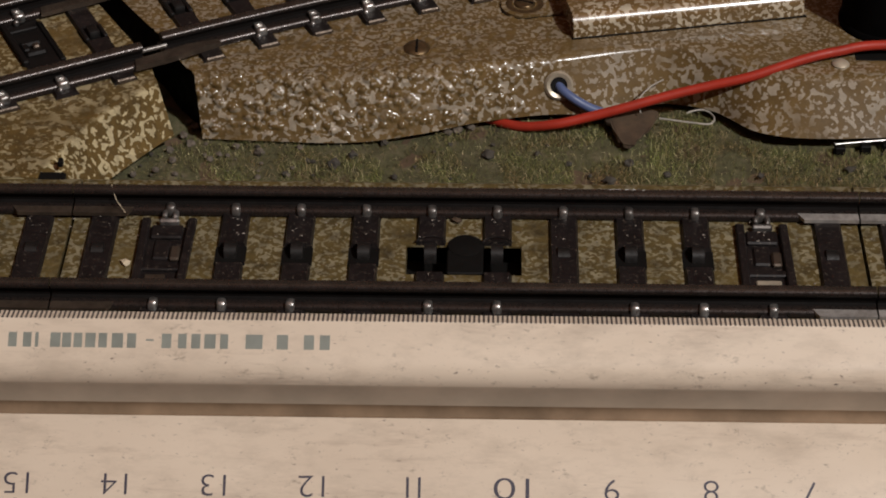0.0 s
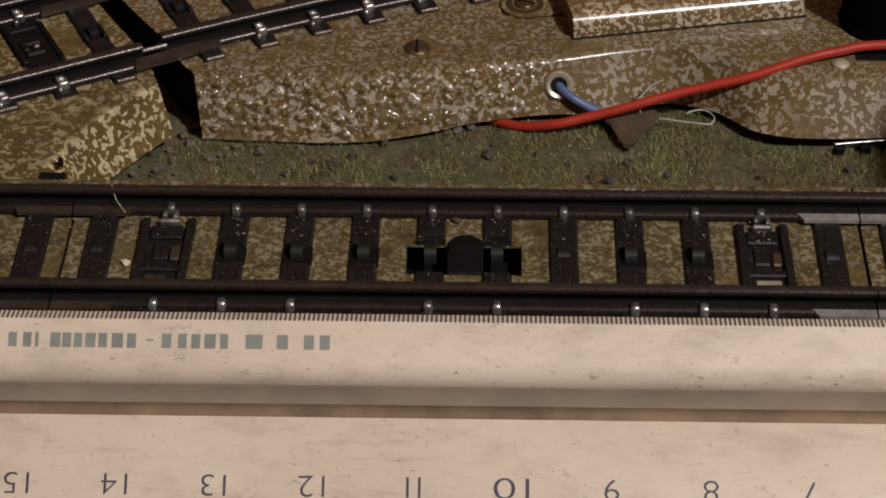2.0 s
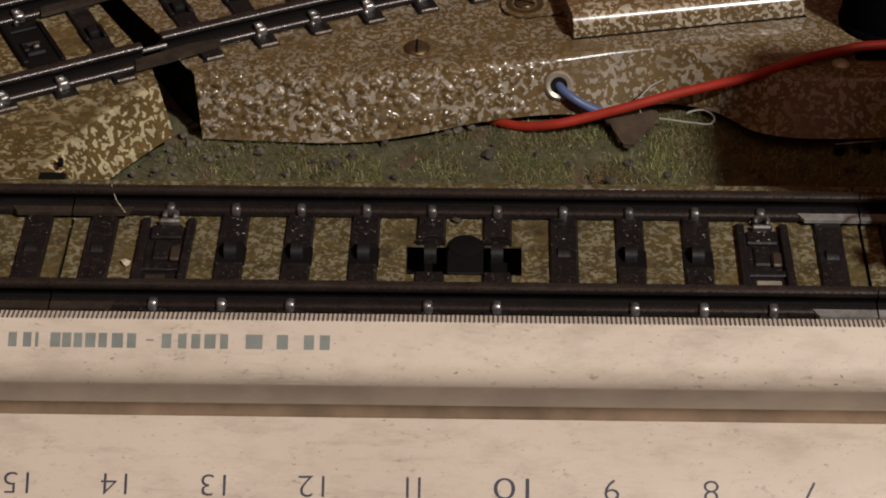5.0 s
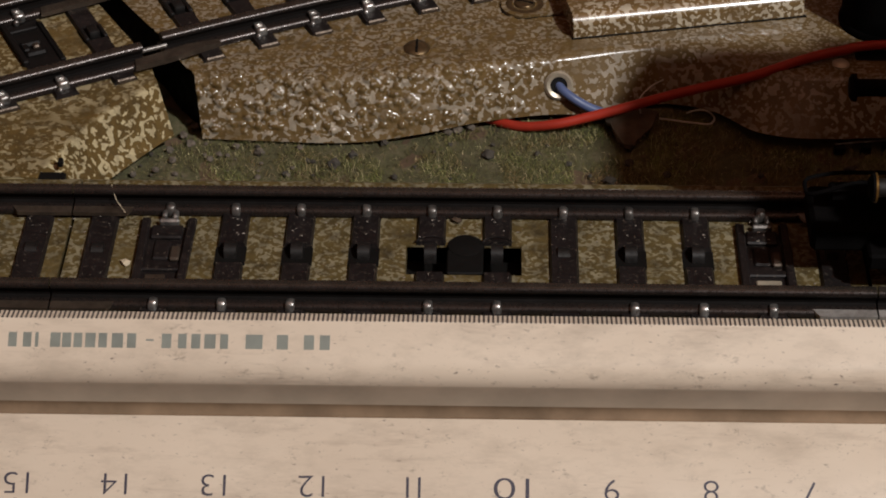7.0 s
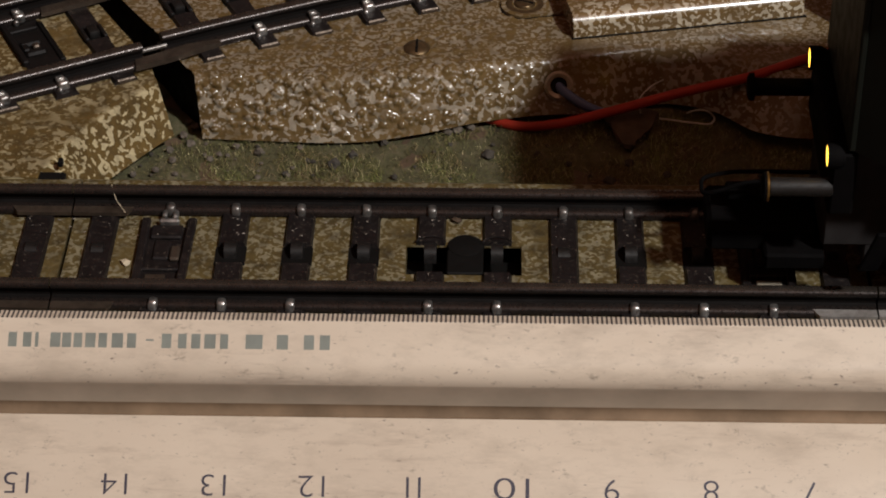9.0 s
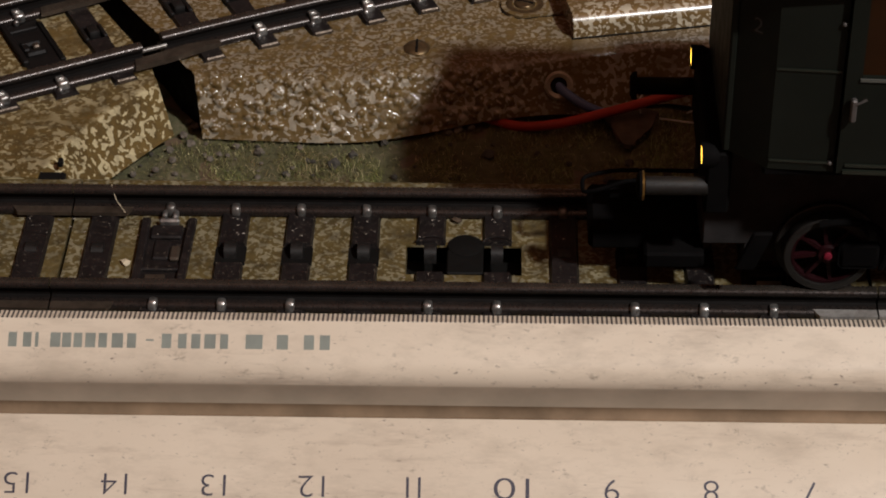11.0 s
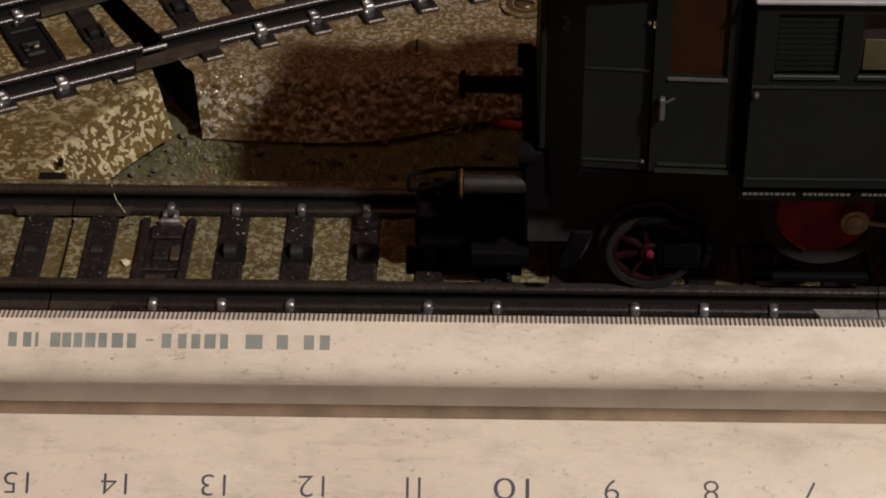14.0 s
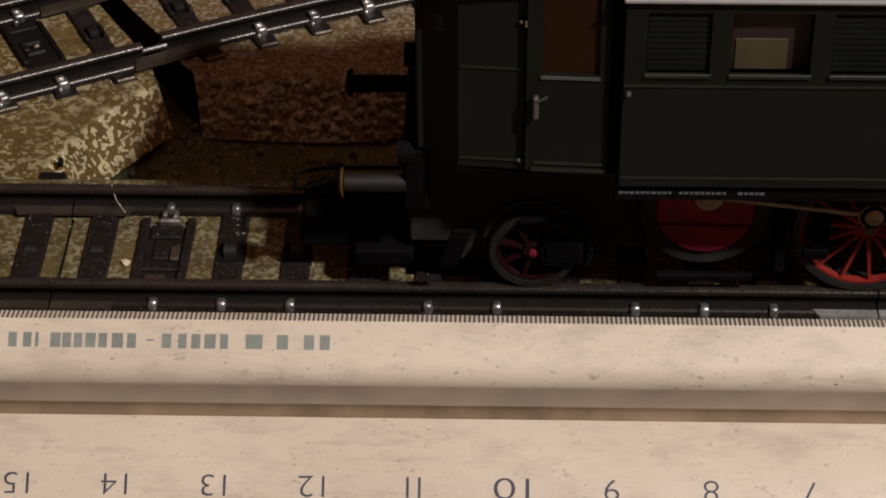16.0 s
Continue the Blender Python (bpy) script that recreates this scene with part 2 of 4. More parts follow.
def prism(outline, z0, z1, bm=None):
    bm = bm or bmesh.new()
    a = [bm.verts.new((x, y, z0)) for x, y in outline]
    b = [bm.verts.new((x, y, z1)) for x, y in outline]
    for i in range(len(a)):
        j = (i + 1) % len(a)
        bm.faces.new((a[i], a[j], b[j], b[i]))
    bm.faces.new(a[::-1])
    bm.faces.new(b)
    return bm


def lathe(profile, axis="z", n=24, centre=(0, 0, 0), bm=None):
    """Turns (radius, height) round an axis; open ends are closed."""
    bm = bm or bmesh.new()
    rings = []
    for r, h in profile:
        ring = []
        for i in range(n):
            a = 2 * math.pi * i / n
            c, s = r * math.cos(a), r * math.sin(a)
            v = {"z": (c, s, h), "y": (c, h, s), "x": (h, c, s)}[axis]
            ring.append(bm.verts.new(tuple(v[k] + centre[k] for k in range(3))))
        rings.append(ring)
    for a, b in zip(rings, rings[1:]):
        for i in range(n):
            j = (i + 1) % n
            bm.faces.new((a[i], a[j], b[j], b[i]))
    for ring in (rings[0], rings[-1]):
        bm.faces.new(ring)
    return bm


def tube(points, radius, n=10, bm=None, smooth_steps=6):
    """A round wire through the points."""
    bm = bm or bmesh.new()
    pts = [Vector(p) for p in points]
    path = []
    for i in range(len(pts) - 1):
        p0, p1, p2, p3 = pts[max(i - 1, 0)], pts[i], pts[i + 1], pts[min(i + 2, len(pts) - 1)]
        for k in range(smooth_steps):
            t = k / smooth_steps
            path.append(0.5 * (2 * p1 + (p2 - p0) * t + (2 * p0 - 5 * p1 + 4 * p2 - p3) * t * t + (3 * p1 - p0 - 3 * p2 + p3) * t ** 3))
    path.append(pts[-1])
    rings = []
    for i, c in enumerate(path):
        d = (path[min(i + 1, len(path) - 1)] - path[max(i - 1, 0)]).normalized()
        side = d.cross(Vector((0, 0, 1)))
        side = side.normalized() if side.length > 1e-4 else Vector((1, 0, 0))
        up = side.cross(d)
        rings.append([bm.verts.new(c + radius * (math.cos(2 * math.pi * k / n) * side + math.sin(2 * math.pi * k / n) * up)) for k in range(n)])
    for a, b in zip(rings, rings[1:]):
        for k in range(n):
            bm.faces.new((a[k], a[(k + 1) % n], b[(k + 1) % n], b[k]))
    bm.faces.new(rings[0])
    bm.faces.new(rings[-1][::-1])
    return bm


# ---- room and baseboard ----
def slab(name, lo, hi, material, label):
    ob = part(name, box(lo, hi), material)
    return tagged(ob, label, kind="structure")


slab("floor", (-2600, -2600, -820), (2600, 2600, -760), BOARD, "dark brown floor of the room")
# unseen walls and ceiling, added to return warm fill light
slab("wall_north", (-2600, 2500, -760), (2600, 2600, 1700), ROOM, "plain unseen room wall, warm-toned to bounce fill light")
slab("wall_south", (-2600, -2600, -760), (2600, -2500, 1700), ROOM, "plain unseen room wall, warm-toned to bounce fill light")
slab("wall_east", (2500, -2500, -760), (2600, 2500, 1700), ROOM, "plain unseen room wall, warm-toned to bounce fill light")
slab("wall_west", (-2600, -2500, -760), (-2500, 2500, 1700), ROOM, "plain unseen room wall, warm-toned to bounce fill light")
slab("ceiling", (-2600, -2600, 1700), (2600, 2600, 1760), ROOM, "plain unseen ceiling, warm-toned to bounce fill light")
baseboard = thing("baseboard", "brown wooden baseboard that carries the model railway", "baseboard")
part("board", box((-600, -300, -18), (600, 500, -0.4), 1.0), BOARD, baseboard)
for sx in (-560, 560):
    for sy in (-260, 460):
        part("leg", box((sx - 25, sy - 25, -760), (sx + 25, sy + 25, -18), 2.0), BOARD, baseboard)

# ---- straight track ----
RAIL_Y, RAIL_TOP, BED_TOP = 8.85, 10.5, 7.5
BED = [(-19.0, -0.4), (-18.6, 0.6), (-15.0, 7.1), (-14.3, BED_TOP), (14.3, BED_TOP), (15.0, 7.1), (18.6, 0.6), (19.0, -0.4)]
HALF_RAIL = [(0.2, 10.5), (0.5, 10.43), (0.72, 10.22), (0.78, 9.95), (0.7, 9.7), (0.35, 9.5), (0.3, 8.75), (0.75, 8.62), (1.25, 8.55), (1.6, 8.38), (1.75, 8.1), (1.75, 7.7)]
RAIL = [(-y, z) for y, z in HALF_RAIL[::-1]] + HALF_RAIL


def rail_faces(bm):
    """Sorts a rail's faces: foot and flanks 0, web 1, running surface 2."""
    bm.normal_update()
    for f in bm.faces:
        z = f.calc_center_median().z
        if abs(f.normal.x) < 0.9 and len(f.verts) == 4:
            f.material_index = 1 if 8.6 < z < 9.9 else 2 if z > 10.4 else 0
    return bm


def rail(parent, y, x0, x1):
    """A rail with a browned head and foot; its web is painted black as shade."""
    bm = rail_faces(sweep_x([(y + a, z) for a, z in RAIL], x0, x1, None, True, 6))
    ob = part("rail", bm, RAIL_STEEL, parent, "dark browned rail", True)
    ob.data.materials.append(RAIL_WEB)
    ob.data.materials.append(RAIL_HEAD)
    return ob


def sleeper_half(bm, x, w, y0, y1):
    """One embossed half of a sleeper with sloping sides."""
    z0, z1, e = BED_TOP - 0.1, BED_TOP + 0.55, 0.3
    lo = [bm.verts.new(p) for p in ((x - w, y0, z0), (x + w, y0, z0), (x + w, y1, z0), (x - w, y1, z0))]
    hi = [bm.verts.new(p) for p in ((x - w + e, y0 + 0.15, z1), (x + w - e, y0 + 0.15, z1), (x + w - e, y1 - 0.15, z1), (x - w + e, y1 - 0.15, z1))]
    for i in range(4):
        j = (i + 1) % 4
        bm.faces.new((lo[i], lo[j], hi[j], hi[i]))
    bm.faces.new(hi)
    return bm


def sleeper(parent, x, closed=False, open_slot=False):
    """A sheet-metal sleeper, split by the slot in which the contact stud stands."""
    bm = bmesh.new()
    if closed:
        sleeper_half(bm, x, 1.7, -12.6, 12.6)
    else:
        sleeper_half(bm, x, 1.7, -12.6, -3.3 if open_slot else -2.0)
        sleeper_half(bm, x, 1.7, 2.1 if open_slot else 1.4, 12.6)
    ob = part("sleeper", bm, SLEEPER_BLACK, parent)
    if not closed and not open_slot:
        # thin black sheet stands in for the shade of the cut slot
        part("slot", box((x - 1.75, -2.0, BED_TOP - 0.3), (x + 1.75, 1.4, BED_TOP + 0.03)), HOLE_BLACK, ob, "black sheet painted as the shaded slot round the stud")
    low = 0.35 if closed else 0.0
    tongue = [(1.6, 7.3), (1.55, 8.1 - low), (1.1, 8.6 - low), (0.4, 8.8 - low), (-0.3, 8.65 - low), (-0.7, 8.2 - low), (-0.8, 7.1)]
    part("contact_stud", sweep_x(tongue, x - 0.68, x + 0.68), DULL_STEEL, ob, "dull steel contact stud", True)
    if open_slot:
        rim = tube([(x - 1.7, 2.2, 7.9), (x - 1.2, 2.6, 8.2), (x, 2.75, 8.35), (x + 1.2, 2.6, 8.2), (x + 1.7, 2.2, 7.9)], 0.09, 6)
        part("slot_rim", rim, SLEEPER_BLACK, ob, "thin dark raised rim of the slot", True)
    return ob


def clip(parent, x, y, side, bright=CLIP_METAL):
    """A folded tab that holds the rail foot, rounded on top; side is the way it faces."""
    bm = box((x - 0.52, min(y, y + side * 1.2), 7.75), (x + 0.52, max(y, y + side * 1.2), 9.05), 0.34, None, 2)
    for v in bm.verts:
        v.co.y -= side * 0.25 * (v.co.z - 8.4)
        v.co.x += 0.12 * noise.noise(Vector((x, v.co.y * 2, v.co.z * 2)))
    return part("rail_clip", bm, bright, parent, "", True)


def catch_plate(parent, x):
    """The wide sleeper near a section's end: folded frame, catch block and metal tongue."""
    bm = bmesh.new()
    for sx in (-1, 1):
        vs = set(bm.verts)
        box((x + sx * 2.55 - 0.5, -8.0, 7.4), (x + sx * 2.55 + 0.5, 6.2, 8.15), 0.15, bm)
        for v in set(bm.verts) - vs:
            v.co.x += 0.25 * noise.noise(Vector((sx, v.co.y, x)) / 2.5)
    box((x - 2.6, -8.0, 7.3), (x + 2.6, 5.0, 7.56), 0, bm)
    box((x - 1.9, 2.6, 7.4), (x + 1.7, 5.0, 8.0), 0.2, bm)
    box((x - 1.3, -1.2, 7.4), (x + 0.6, 2.2, 7.85), 0.2, bm)
    box((x - 2.2, -3.4, 7.4), (x + 2.2, -2.4, 7.95), 0.15, bm)
    ob = part("catch_plate", bm, SLEEPER_BLACK, parent)
    part("catch", box((x + 0.7, -1.6, 7.5), (x + 1.8, 0.9, 8.1), 0.2), PLATE_DARK, ob, "brown worn catch")
    t0, t1 = (x - 1.3, x + 1.5) if x > 0 else (x - 1.7, x + 0.6)
    part("tongue", box((t0, -7.4, 7.45), (t1, -4.0, 7.75), 0.1), EYELET_METAL if x > 0 else PLATE_DARK, ob, "bare metal tongue" if x > 0 else "brown worn tongue")
    fold = box((x - 1.1, 5.0, 7.6), (x + 1.2, 5.7, 8.5), 0.2)
    box((x - 0.9, 6.0, 7.6), (x - 0.3, 7.2, 8.6), 0.2, fold)
    box((x + 0.4, 5.6, 7.6), (x + 1.0, 7.0, 8.7), 0.2, fold)
    part("fold", fold, CLIP_METAL if x < 0 else CLIP_DULL, ob, "bare folded metal edge")
    return ob


def track_section(name, x_mid, feeder, west_plate, east_plate):
    ob = thing(name, "straight toy railway track with dark rails on a speckled tin roadbed", "track", "straight track sections", (x_mid, 0, 0))
    bm = bmesh.new()
    if feeder:
        # the bed is open under the middle of the section
        sweep_x(BED, -44.8, -6.5, bm)
        sweep_x(BED, 6.5, 44.8, bm)
        sweep_x(BED[:4] + [(-3.3, BED_TOP), (-3.3, 7.2), (-18.0, -0.4)], -6.5, 6.5, bm)
        sweep_x([(18.0, -0.4), (2.1, 7.25), (2.1, BED_TOP)] + BED[4:], -6.5, 6.5, bm)
    else:
        sweep_x(BED, -44.8, 44.8, bm)
    part("roadbed", bm, TIN_BED, ob, "ochre tin roadbed with pale flecks and dirt")
    for y in (-RAIL_Y, RAIL_Y):
        rail(ob, y, -44.9, 44.9)
    bare = (-18.75, 11.25)
    for k in range(12):
        x = -41.25 + 7.5 * k
        special = k in (1, 10)
        if special:
            bm = bmesh.new()
            sleeper_half(bm, x, 1.7, -12.6, -8.4)
            sleeper_half(bm, x, 1.7, 7.2, 12.6)
            part("sleeper", bm, SLEEPER_BLACK, ob)
            catch_plate(ob, x)
        else:
            sleeper(ob, x, k in (0, 7, 11), feeder and k in (5, 6))
        if k in (0, 11):
            continue
        if k not in (4, 7):
            clip(ob, x, -RAIL_Y - 0.9, -1)
        clip(ob, x, RAIL_Y - 0.9, -1, CLIP_DULL)
    for end in (-1, 1):
        metal = east_plate if end > 0 else west_plate
        for y in (-RAIL_Y, RAIL_Y):
            x0, x1 = sorted((end * 44.9, end * 37.8))
            tip = 0.9 * (1 if end > 0 else -1)
            pts = [(x0 + (tip if end > 0 else 0), y - 2.5), (x1 - (0 if end > 0 else -tip), y - 2.5), (x1, y - 0.9), (x0, y - 0.9)]
            part("joint_plate", prism(pts, 8.1, 8.55), metal, ob, "scuffed metal joint plate")
    if feeder:
        cap = lathe([(2.1, 6.6), (2.1, 7.5), (2.0, 7.75), (1.5, 7.85)], "z", 24)
        part("feeder_cap", cap, HOLE_BLACK, ob, "round black cap in the open slot", True, (0.2, 1.9, 0))
        part("feeder_block", box((-1.9, -3.2, 5.4), (2.2, 1.2, 7.7), 0.15), HOLE_BLACK, ob)
        # black floor carries the shade inside the opening
        part("slot_floor", box((-6.5, -3.6, 4.6), (6.5, 2.4, 5.0)), HOLE_BLACK, ob)
    return ob


track_section("track_section", 0, True, PLATE_DARK, PLATE_METAL)
track_section("track_section", -90, False, PLATE_DARK, PLATE_DARK)
plain = track_section("track_section", 90, False, PLATE_METAL, PLATE_METAL)
copy_thing(plain, pose(0.18, 0, 0))

# ---- turnout beside the straight track ----
def smoothstep(a, b, x):
    t = min(1.0, max(0.0, (x - a) / (b - a)))
    return t * t * (3 - 2 * t)


def along(points, x):
    """Smooth curve through (x, y) points."""
    last = len(points) - 1

    def slope(i):
        a, b = points[max(i - 1, 0)], points[min(i + 1, last)]
        return (b[1] - a[1]) / (b[0] - a[0])

    x = min(max(x, points[0][0]), points[last][0])
    i = next(k for k in range(last) if x <= points[k + 1][0])
    (x0, y0), (x1, y1) = points[i], points[i + 1]
    w = x1 - x0
    t = (x - x0) / w
    return y0 * (1 + 2 * t) * (1 - t) ** 2 + y1 * t * t * (3 - 2 * t) + w * t * (1 - t) * (slope(i) * (1 - t) - slope(i + 1) * t)


EDGE_TOP = [(-40, 37.4), (-20, 37.2), (-7, 38.4), (7.8, 41.4), (21.4, 45.0), (28, 45.2), (37, 40.0), (43, 38.2), (80, 39.0)]
EDGE_LOW = [(-40, 33.9), (-26, 33.2), (-14.7, 32.9), (-6, 34.6), (1.5, 36.9), (9, 38.4), (16.4, 39.3), (21.0, 40.6), (25.2, 41.9), (30.8, 39.4), (36.1, 34.2), (43.8, 32.8), (60, 34.2), (80, 36.0)]
LIFT_LOW = [(-40, 0.4), (-12, 0.5), (0, 1.0), (10, 1.2), (18, 0.8), (26, 0.9), (34, 1.7), (44, 1.8), (80, 1.4)]


def pebbles(x, y, z):
    p = Vector((x, y, z * 1.2)) / 1.35
    dist, cells = noise.voronoi(p)
    big = noise.noise(cells[0] * 7.3)
    return max(0.0, 1.0 - (dist[0] / 0.52) ** 2) ** 0.7 * (0.43 + 0.22 * big)


def end_cut(y):
    """How far the bed's end lies from its corner, along the slanting cut."""
    cuts = ((33.0, 0.2), (37.4, -0.9), (41.0, -3.5), (46.3, -6.2), (55.3, -12.4), (95.0, -38.0))
    for (a, u), (b, v) in zip(cuts, cuts[1:]):
        if y <= b:
            return u + (v - u) * (y - a) / (b - a)
    return cuts[-1][1]


def turnout_bed():
    """Pressed tin bed: flat top, rounded shoulder, flank with pebbled relief near its end."""
    bm = bmesh.new()
    xs = [-33.4 + 0.17 * i for i in range(300)] + [17.6 + 0.6 * i for i in range(74)]
    rows, F, A, R = [], 41, 9, 1.5
    for x in xs:
        yt, yl, zl = along(EDGE_TOP, x), along(EDGE_LOW, x), along(LIFT_LOW, x)
        yt = max(yt, yl + 0.8)
        # the flank, a round shoulder of radius R, the top
        lean = math.atan2(7.5 - zl, yt - yl)
        back = R * math.tan(lean / 2)
        y1, z1 = yt - back * math.cos(lean), 7.5 - back * math.sin(lean)
        prof = [(yl + (y1 - yl) * k / (F - 1), zl + (z1 - zl) * k / (F - 1)) for k in range(F)]
        cy, cz = y1 + R * math.sin(lean), z1 - R * math.cos(lean)
        prof += [(cy - R * math.sin(lean * (1 - k / A)), cz + R * math.cos(lean * (1 - k / A))) for k in range(1, A + 1)]
        y = prof[-1][0]
        prof += [(y + 0.25 + 0.25 * j, 7.5) for j in range(50)]
        prof += [(y + 14 + 6 * j, 7.5) for j in range(6)]
        amp = 1 - smoothstep(-4, 15, x)
        n = Vector((0, -math.sin(lean), math.cos(lean)))
        row = []
        for k, (py, pz) in enumerate(prof):
            shift = end_cut(py) * smoothstep(-22, -33.4, x)
            up = n.lerp(Vector((0, 0, 1)), min(1.0, max(0.0, (k - F) / A))).normalized()
            h = 0.0
            if k < F + A + 48:
                rise = max(0, k - F)
                fade = amp * min(1, k / 5) * max(0.42, 1 - rise / 26) * max(0.0, min(1, (F + A + 46 - k) / 8))
                grain = 0.09 * noise.noise(Vector((x, py, pz)) / 0.8) * min(1, amp + (0.7 if k > F + A + 8 else 0.0))
                h = pebbles(x, py, pz) * fade + grain * min(1, k / 5)
            row.append(bm.verts.new(Vector((x + shift, py, pz)) + up * h))
        # a hem turns under the lower edge
        rows.append([bm.verts.new((row[0].co.x, row[0].co.y + 0.5, max(-0.4, row[0].co.z - 0.35)))] + row)
    for a, b in zip(rows, rows[1:]):
        for i in range(len(a) - 1):
            bm.faces.new((a[i], b[i], b[i + 1], a[i + 1]))
    # black end wall towards the gap, painted as the shaded hollow
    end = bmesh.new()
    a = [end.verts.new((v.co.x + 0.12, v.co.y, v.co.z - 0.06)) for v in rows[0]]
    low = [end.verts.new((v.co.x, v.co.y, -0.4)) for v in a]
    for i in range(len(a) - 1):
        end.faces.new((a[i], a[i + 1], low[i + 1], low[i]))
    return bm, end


turnout = thing("turnout_track", "toy railway turnout on a pebbled ochre-flecked tin bed", "track")
BED_SHELL, BED_END = turnout_bed()
part("bed_end_shade", BED_END, HOLE_BLACK, turnout, "black sheet painted as the shaded hollow end of the bed")
part("roadbed", BED_SHELL, TIN_TURNOUT, turnout, "ochre tin bed with pale flecks and pressed pebbles", True)


def slotted_screw(parent, x, y, z, r, turn):
    head = part("screw", lathe([(r, z - 0.3), (r, z + 0.15), (r * 0.85, z + 0.42), (r * 0.4, z + 0.52)], "z", 24), SCREW_BROWN, parent, "tarnished slotted screw head", True, (x, y, 0))
    part("slot", box((-0.16, -r * 0.86, z + 0.3), (0.16, r * 0.86, z + 0.56)), HOLE_BLACK, head, turn=(0, 0, turn))


slotted_screw(turnout, -6.7, 43.9, 7.5, 1.7, 0)
slotted_screw(turnout, 7.0, 54.6, 7.7, 1.4, 70)
part("eyelet", lathe([(2.0, 7.5), (2.6, 7.55), (2.5, 7.85), (2.0, 7.95), (1.5, 7.8)], "z", 28, (7.0, 54.6, 0)), SCREW_BROWN, turnout, "flanged metal eyelet", True)

# tongue-shaped plate under the eyelet
TONGUE = [(7.0 + 3.1 * math.sin(a), 54.5 + 3.1 * math.cos(a)) for a in [math.pi + math.pi * i / 14 for i in range(15)]]
TONGUE = [(15.0, 53.2)] + TONGUE + [(15.0, 59.0)]
tongue_plate = part("eyelet_plate", prism(TONGUE, 7.45, 7.85), TIN_TURNOUT, turnout, "flecked tin tongue under the eyelet")
# offset black outline paints the tongue's edge shadow
part("shadow_gap", prism([(x - 0.12, y - 0.15) for x, y in TONGUE], 7.44, 7.56), HOLE_BLACK, tongue_plate, "black rim painted as the shadow under the tongue")

# drive housing on the turnout
DRIVE_TURN = 11.3
housing = bmesh.new()
prof = [(0, 7.45), (0, 9.0)] + [(1.6 - 1.6 * math.cos(a), 9.0 + 1.6 * math.sin(a)) for a in [math.pi / 2 * i / 10 for i in range(1, 11)]] + [(15, 10.6), (15, 7.45)]
sweep_x(prof, 0, 30.4, housing, True, 10)
drive = part("drive_housing", housing, TIN_COVER, turnout, "glossy flecked tin cover of the turnout drive", True, (13.2, 46.6, 0), (0, 0, DRIVE_TURN))
part("foot_flange", box((-0.2, -0.25, 7.3), (30.8, 0.2, 7.62)), HOLE_BLACK, drive, "dark seam under the cover")

# lantern foot, black
lantern = thing("turnout_lantern", "black turnout lantern standing on the turnout bed", "signal lantern")
part("foot", lathe([(6.0, 7.4), (6.0, 8.0), (5.8, 8.4), (5.4, 8.5)], "z", 32, (53.4, 51.6, 0)), LOCO_BLACK, lantern, "", True)
part("post", lathe([(5.7, 8.4), (5.7, 25.0), (5.0, 26.0), (1.2, 26.4)], "z", 32, (53.4, 51.6, 0)), LOCO_BLACK, lantern, "", True)

part("black_patch", box((48.6, 42.0, 7.4), (62.0, 45.2, 7.58), 0.05), HOLE_BLACK, turnout, "flat black patch beside the lantern")
part("button", lathe([(1.1, 7.45), (1.1, 7.7), (0.8, 7.95), (0.3, 8.05)], "z", 20, (46.6, 41.0, 0)), EYELET_METAL, turnout, "small domed metal rivet", True)
# eyelet in the flank, for the blue wire
ring = lathe([(1.05, -0.25), (1.75, -0.2), (1.85, 0.15), (1.55, 0.45), (1.1, 0.3), (1.0, -0.25)], "z", 24)
part("grommet", ring, EYELET_METAL, turnout, "pale metal grommet round the blue wire", True, (11.3, 40.35, 4.45), (62, 0, 6))
# black disc painted as the shaded hole
part("grommet_hole", lathe([(1.12, -0.1), (1.12, 0.14)], "z", 20), HOLE_BLACK, turnout, "", False, (11.3, 40.35, 4.45), (62, 0, 6))

# ---- branch rails ----
BRANCH = thing("branch_track", "dark branch rails crossing the gap between two tin beds", "track", "", (-39.8, 40.5, 0), (0, 0, 27.2))
BEND = 400.0


def bent(bm):
    """Lays a straight piece on the turnout's curve, which starts beyond the joint."""
    for v in bm.verts:
        a, r = v.co.x / BEND, BEND + v.co.y
        v.co.x, v.co.y = 1.55 + r * math.sin(a), 1.05 - BEND + r * math.cos(a)
    return bm


def branch_rail(off, x0, x1, curved):
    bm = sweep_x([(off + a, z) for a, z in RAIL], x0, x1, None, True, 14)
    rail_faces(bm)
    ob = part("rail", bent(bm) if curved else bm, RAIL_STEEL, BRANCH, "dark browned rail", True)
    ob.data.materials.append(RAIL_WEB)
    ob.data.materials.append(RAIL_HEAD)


def branch_clip(x, off, curved):
    bm = box((x - 0.75, off - 2.3, 7.7), (x + 0.75, off - 0.7, 9.1), 0.42, None, 3)
    box((x - 0.75, off - 1.5, 8.8), (x + 0.3, off - 0.8, 9.35), 0.1, bm)
    box((x - 0.95, off - 2.6, 7.6), (x - 0.2, off - 2.0, 8.5), 0.2, bm)
    part("rail_clip", bent(bm) if curved else bm, CLIP_METAL, BRANCH, "", True)


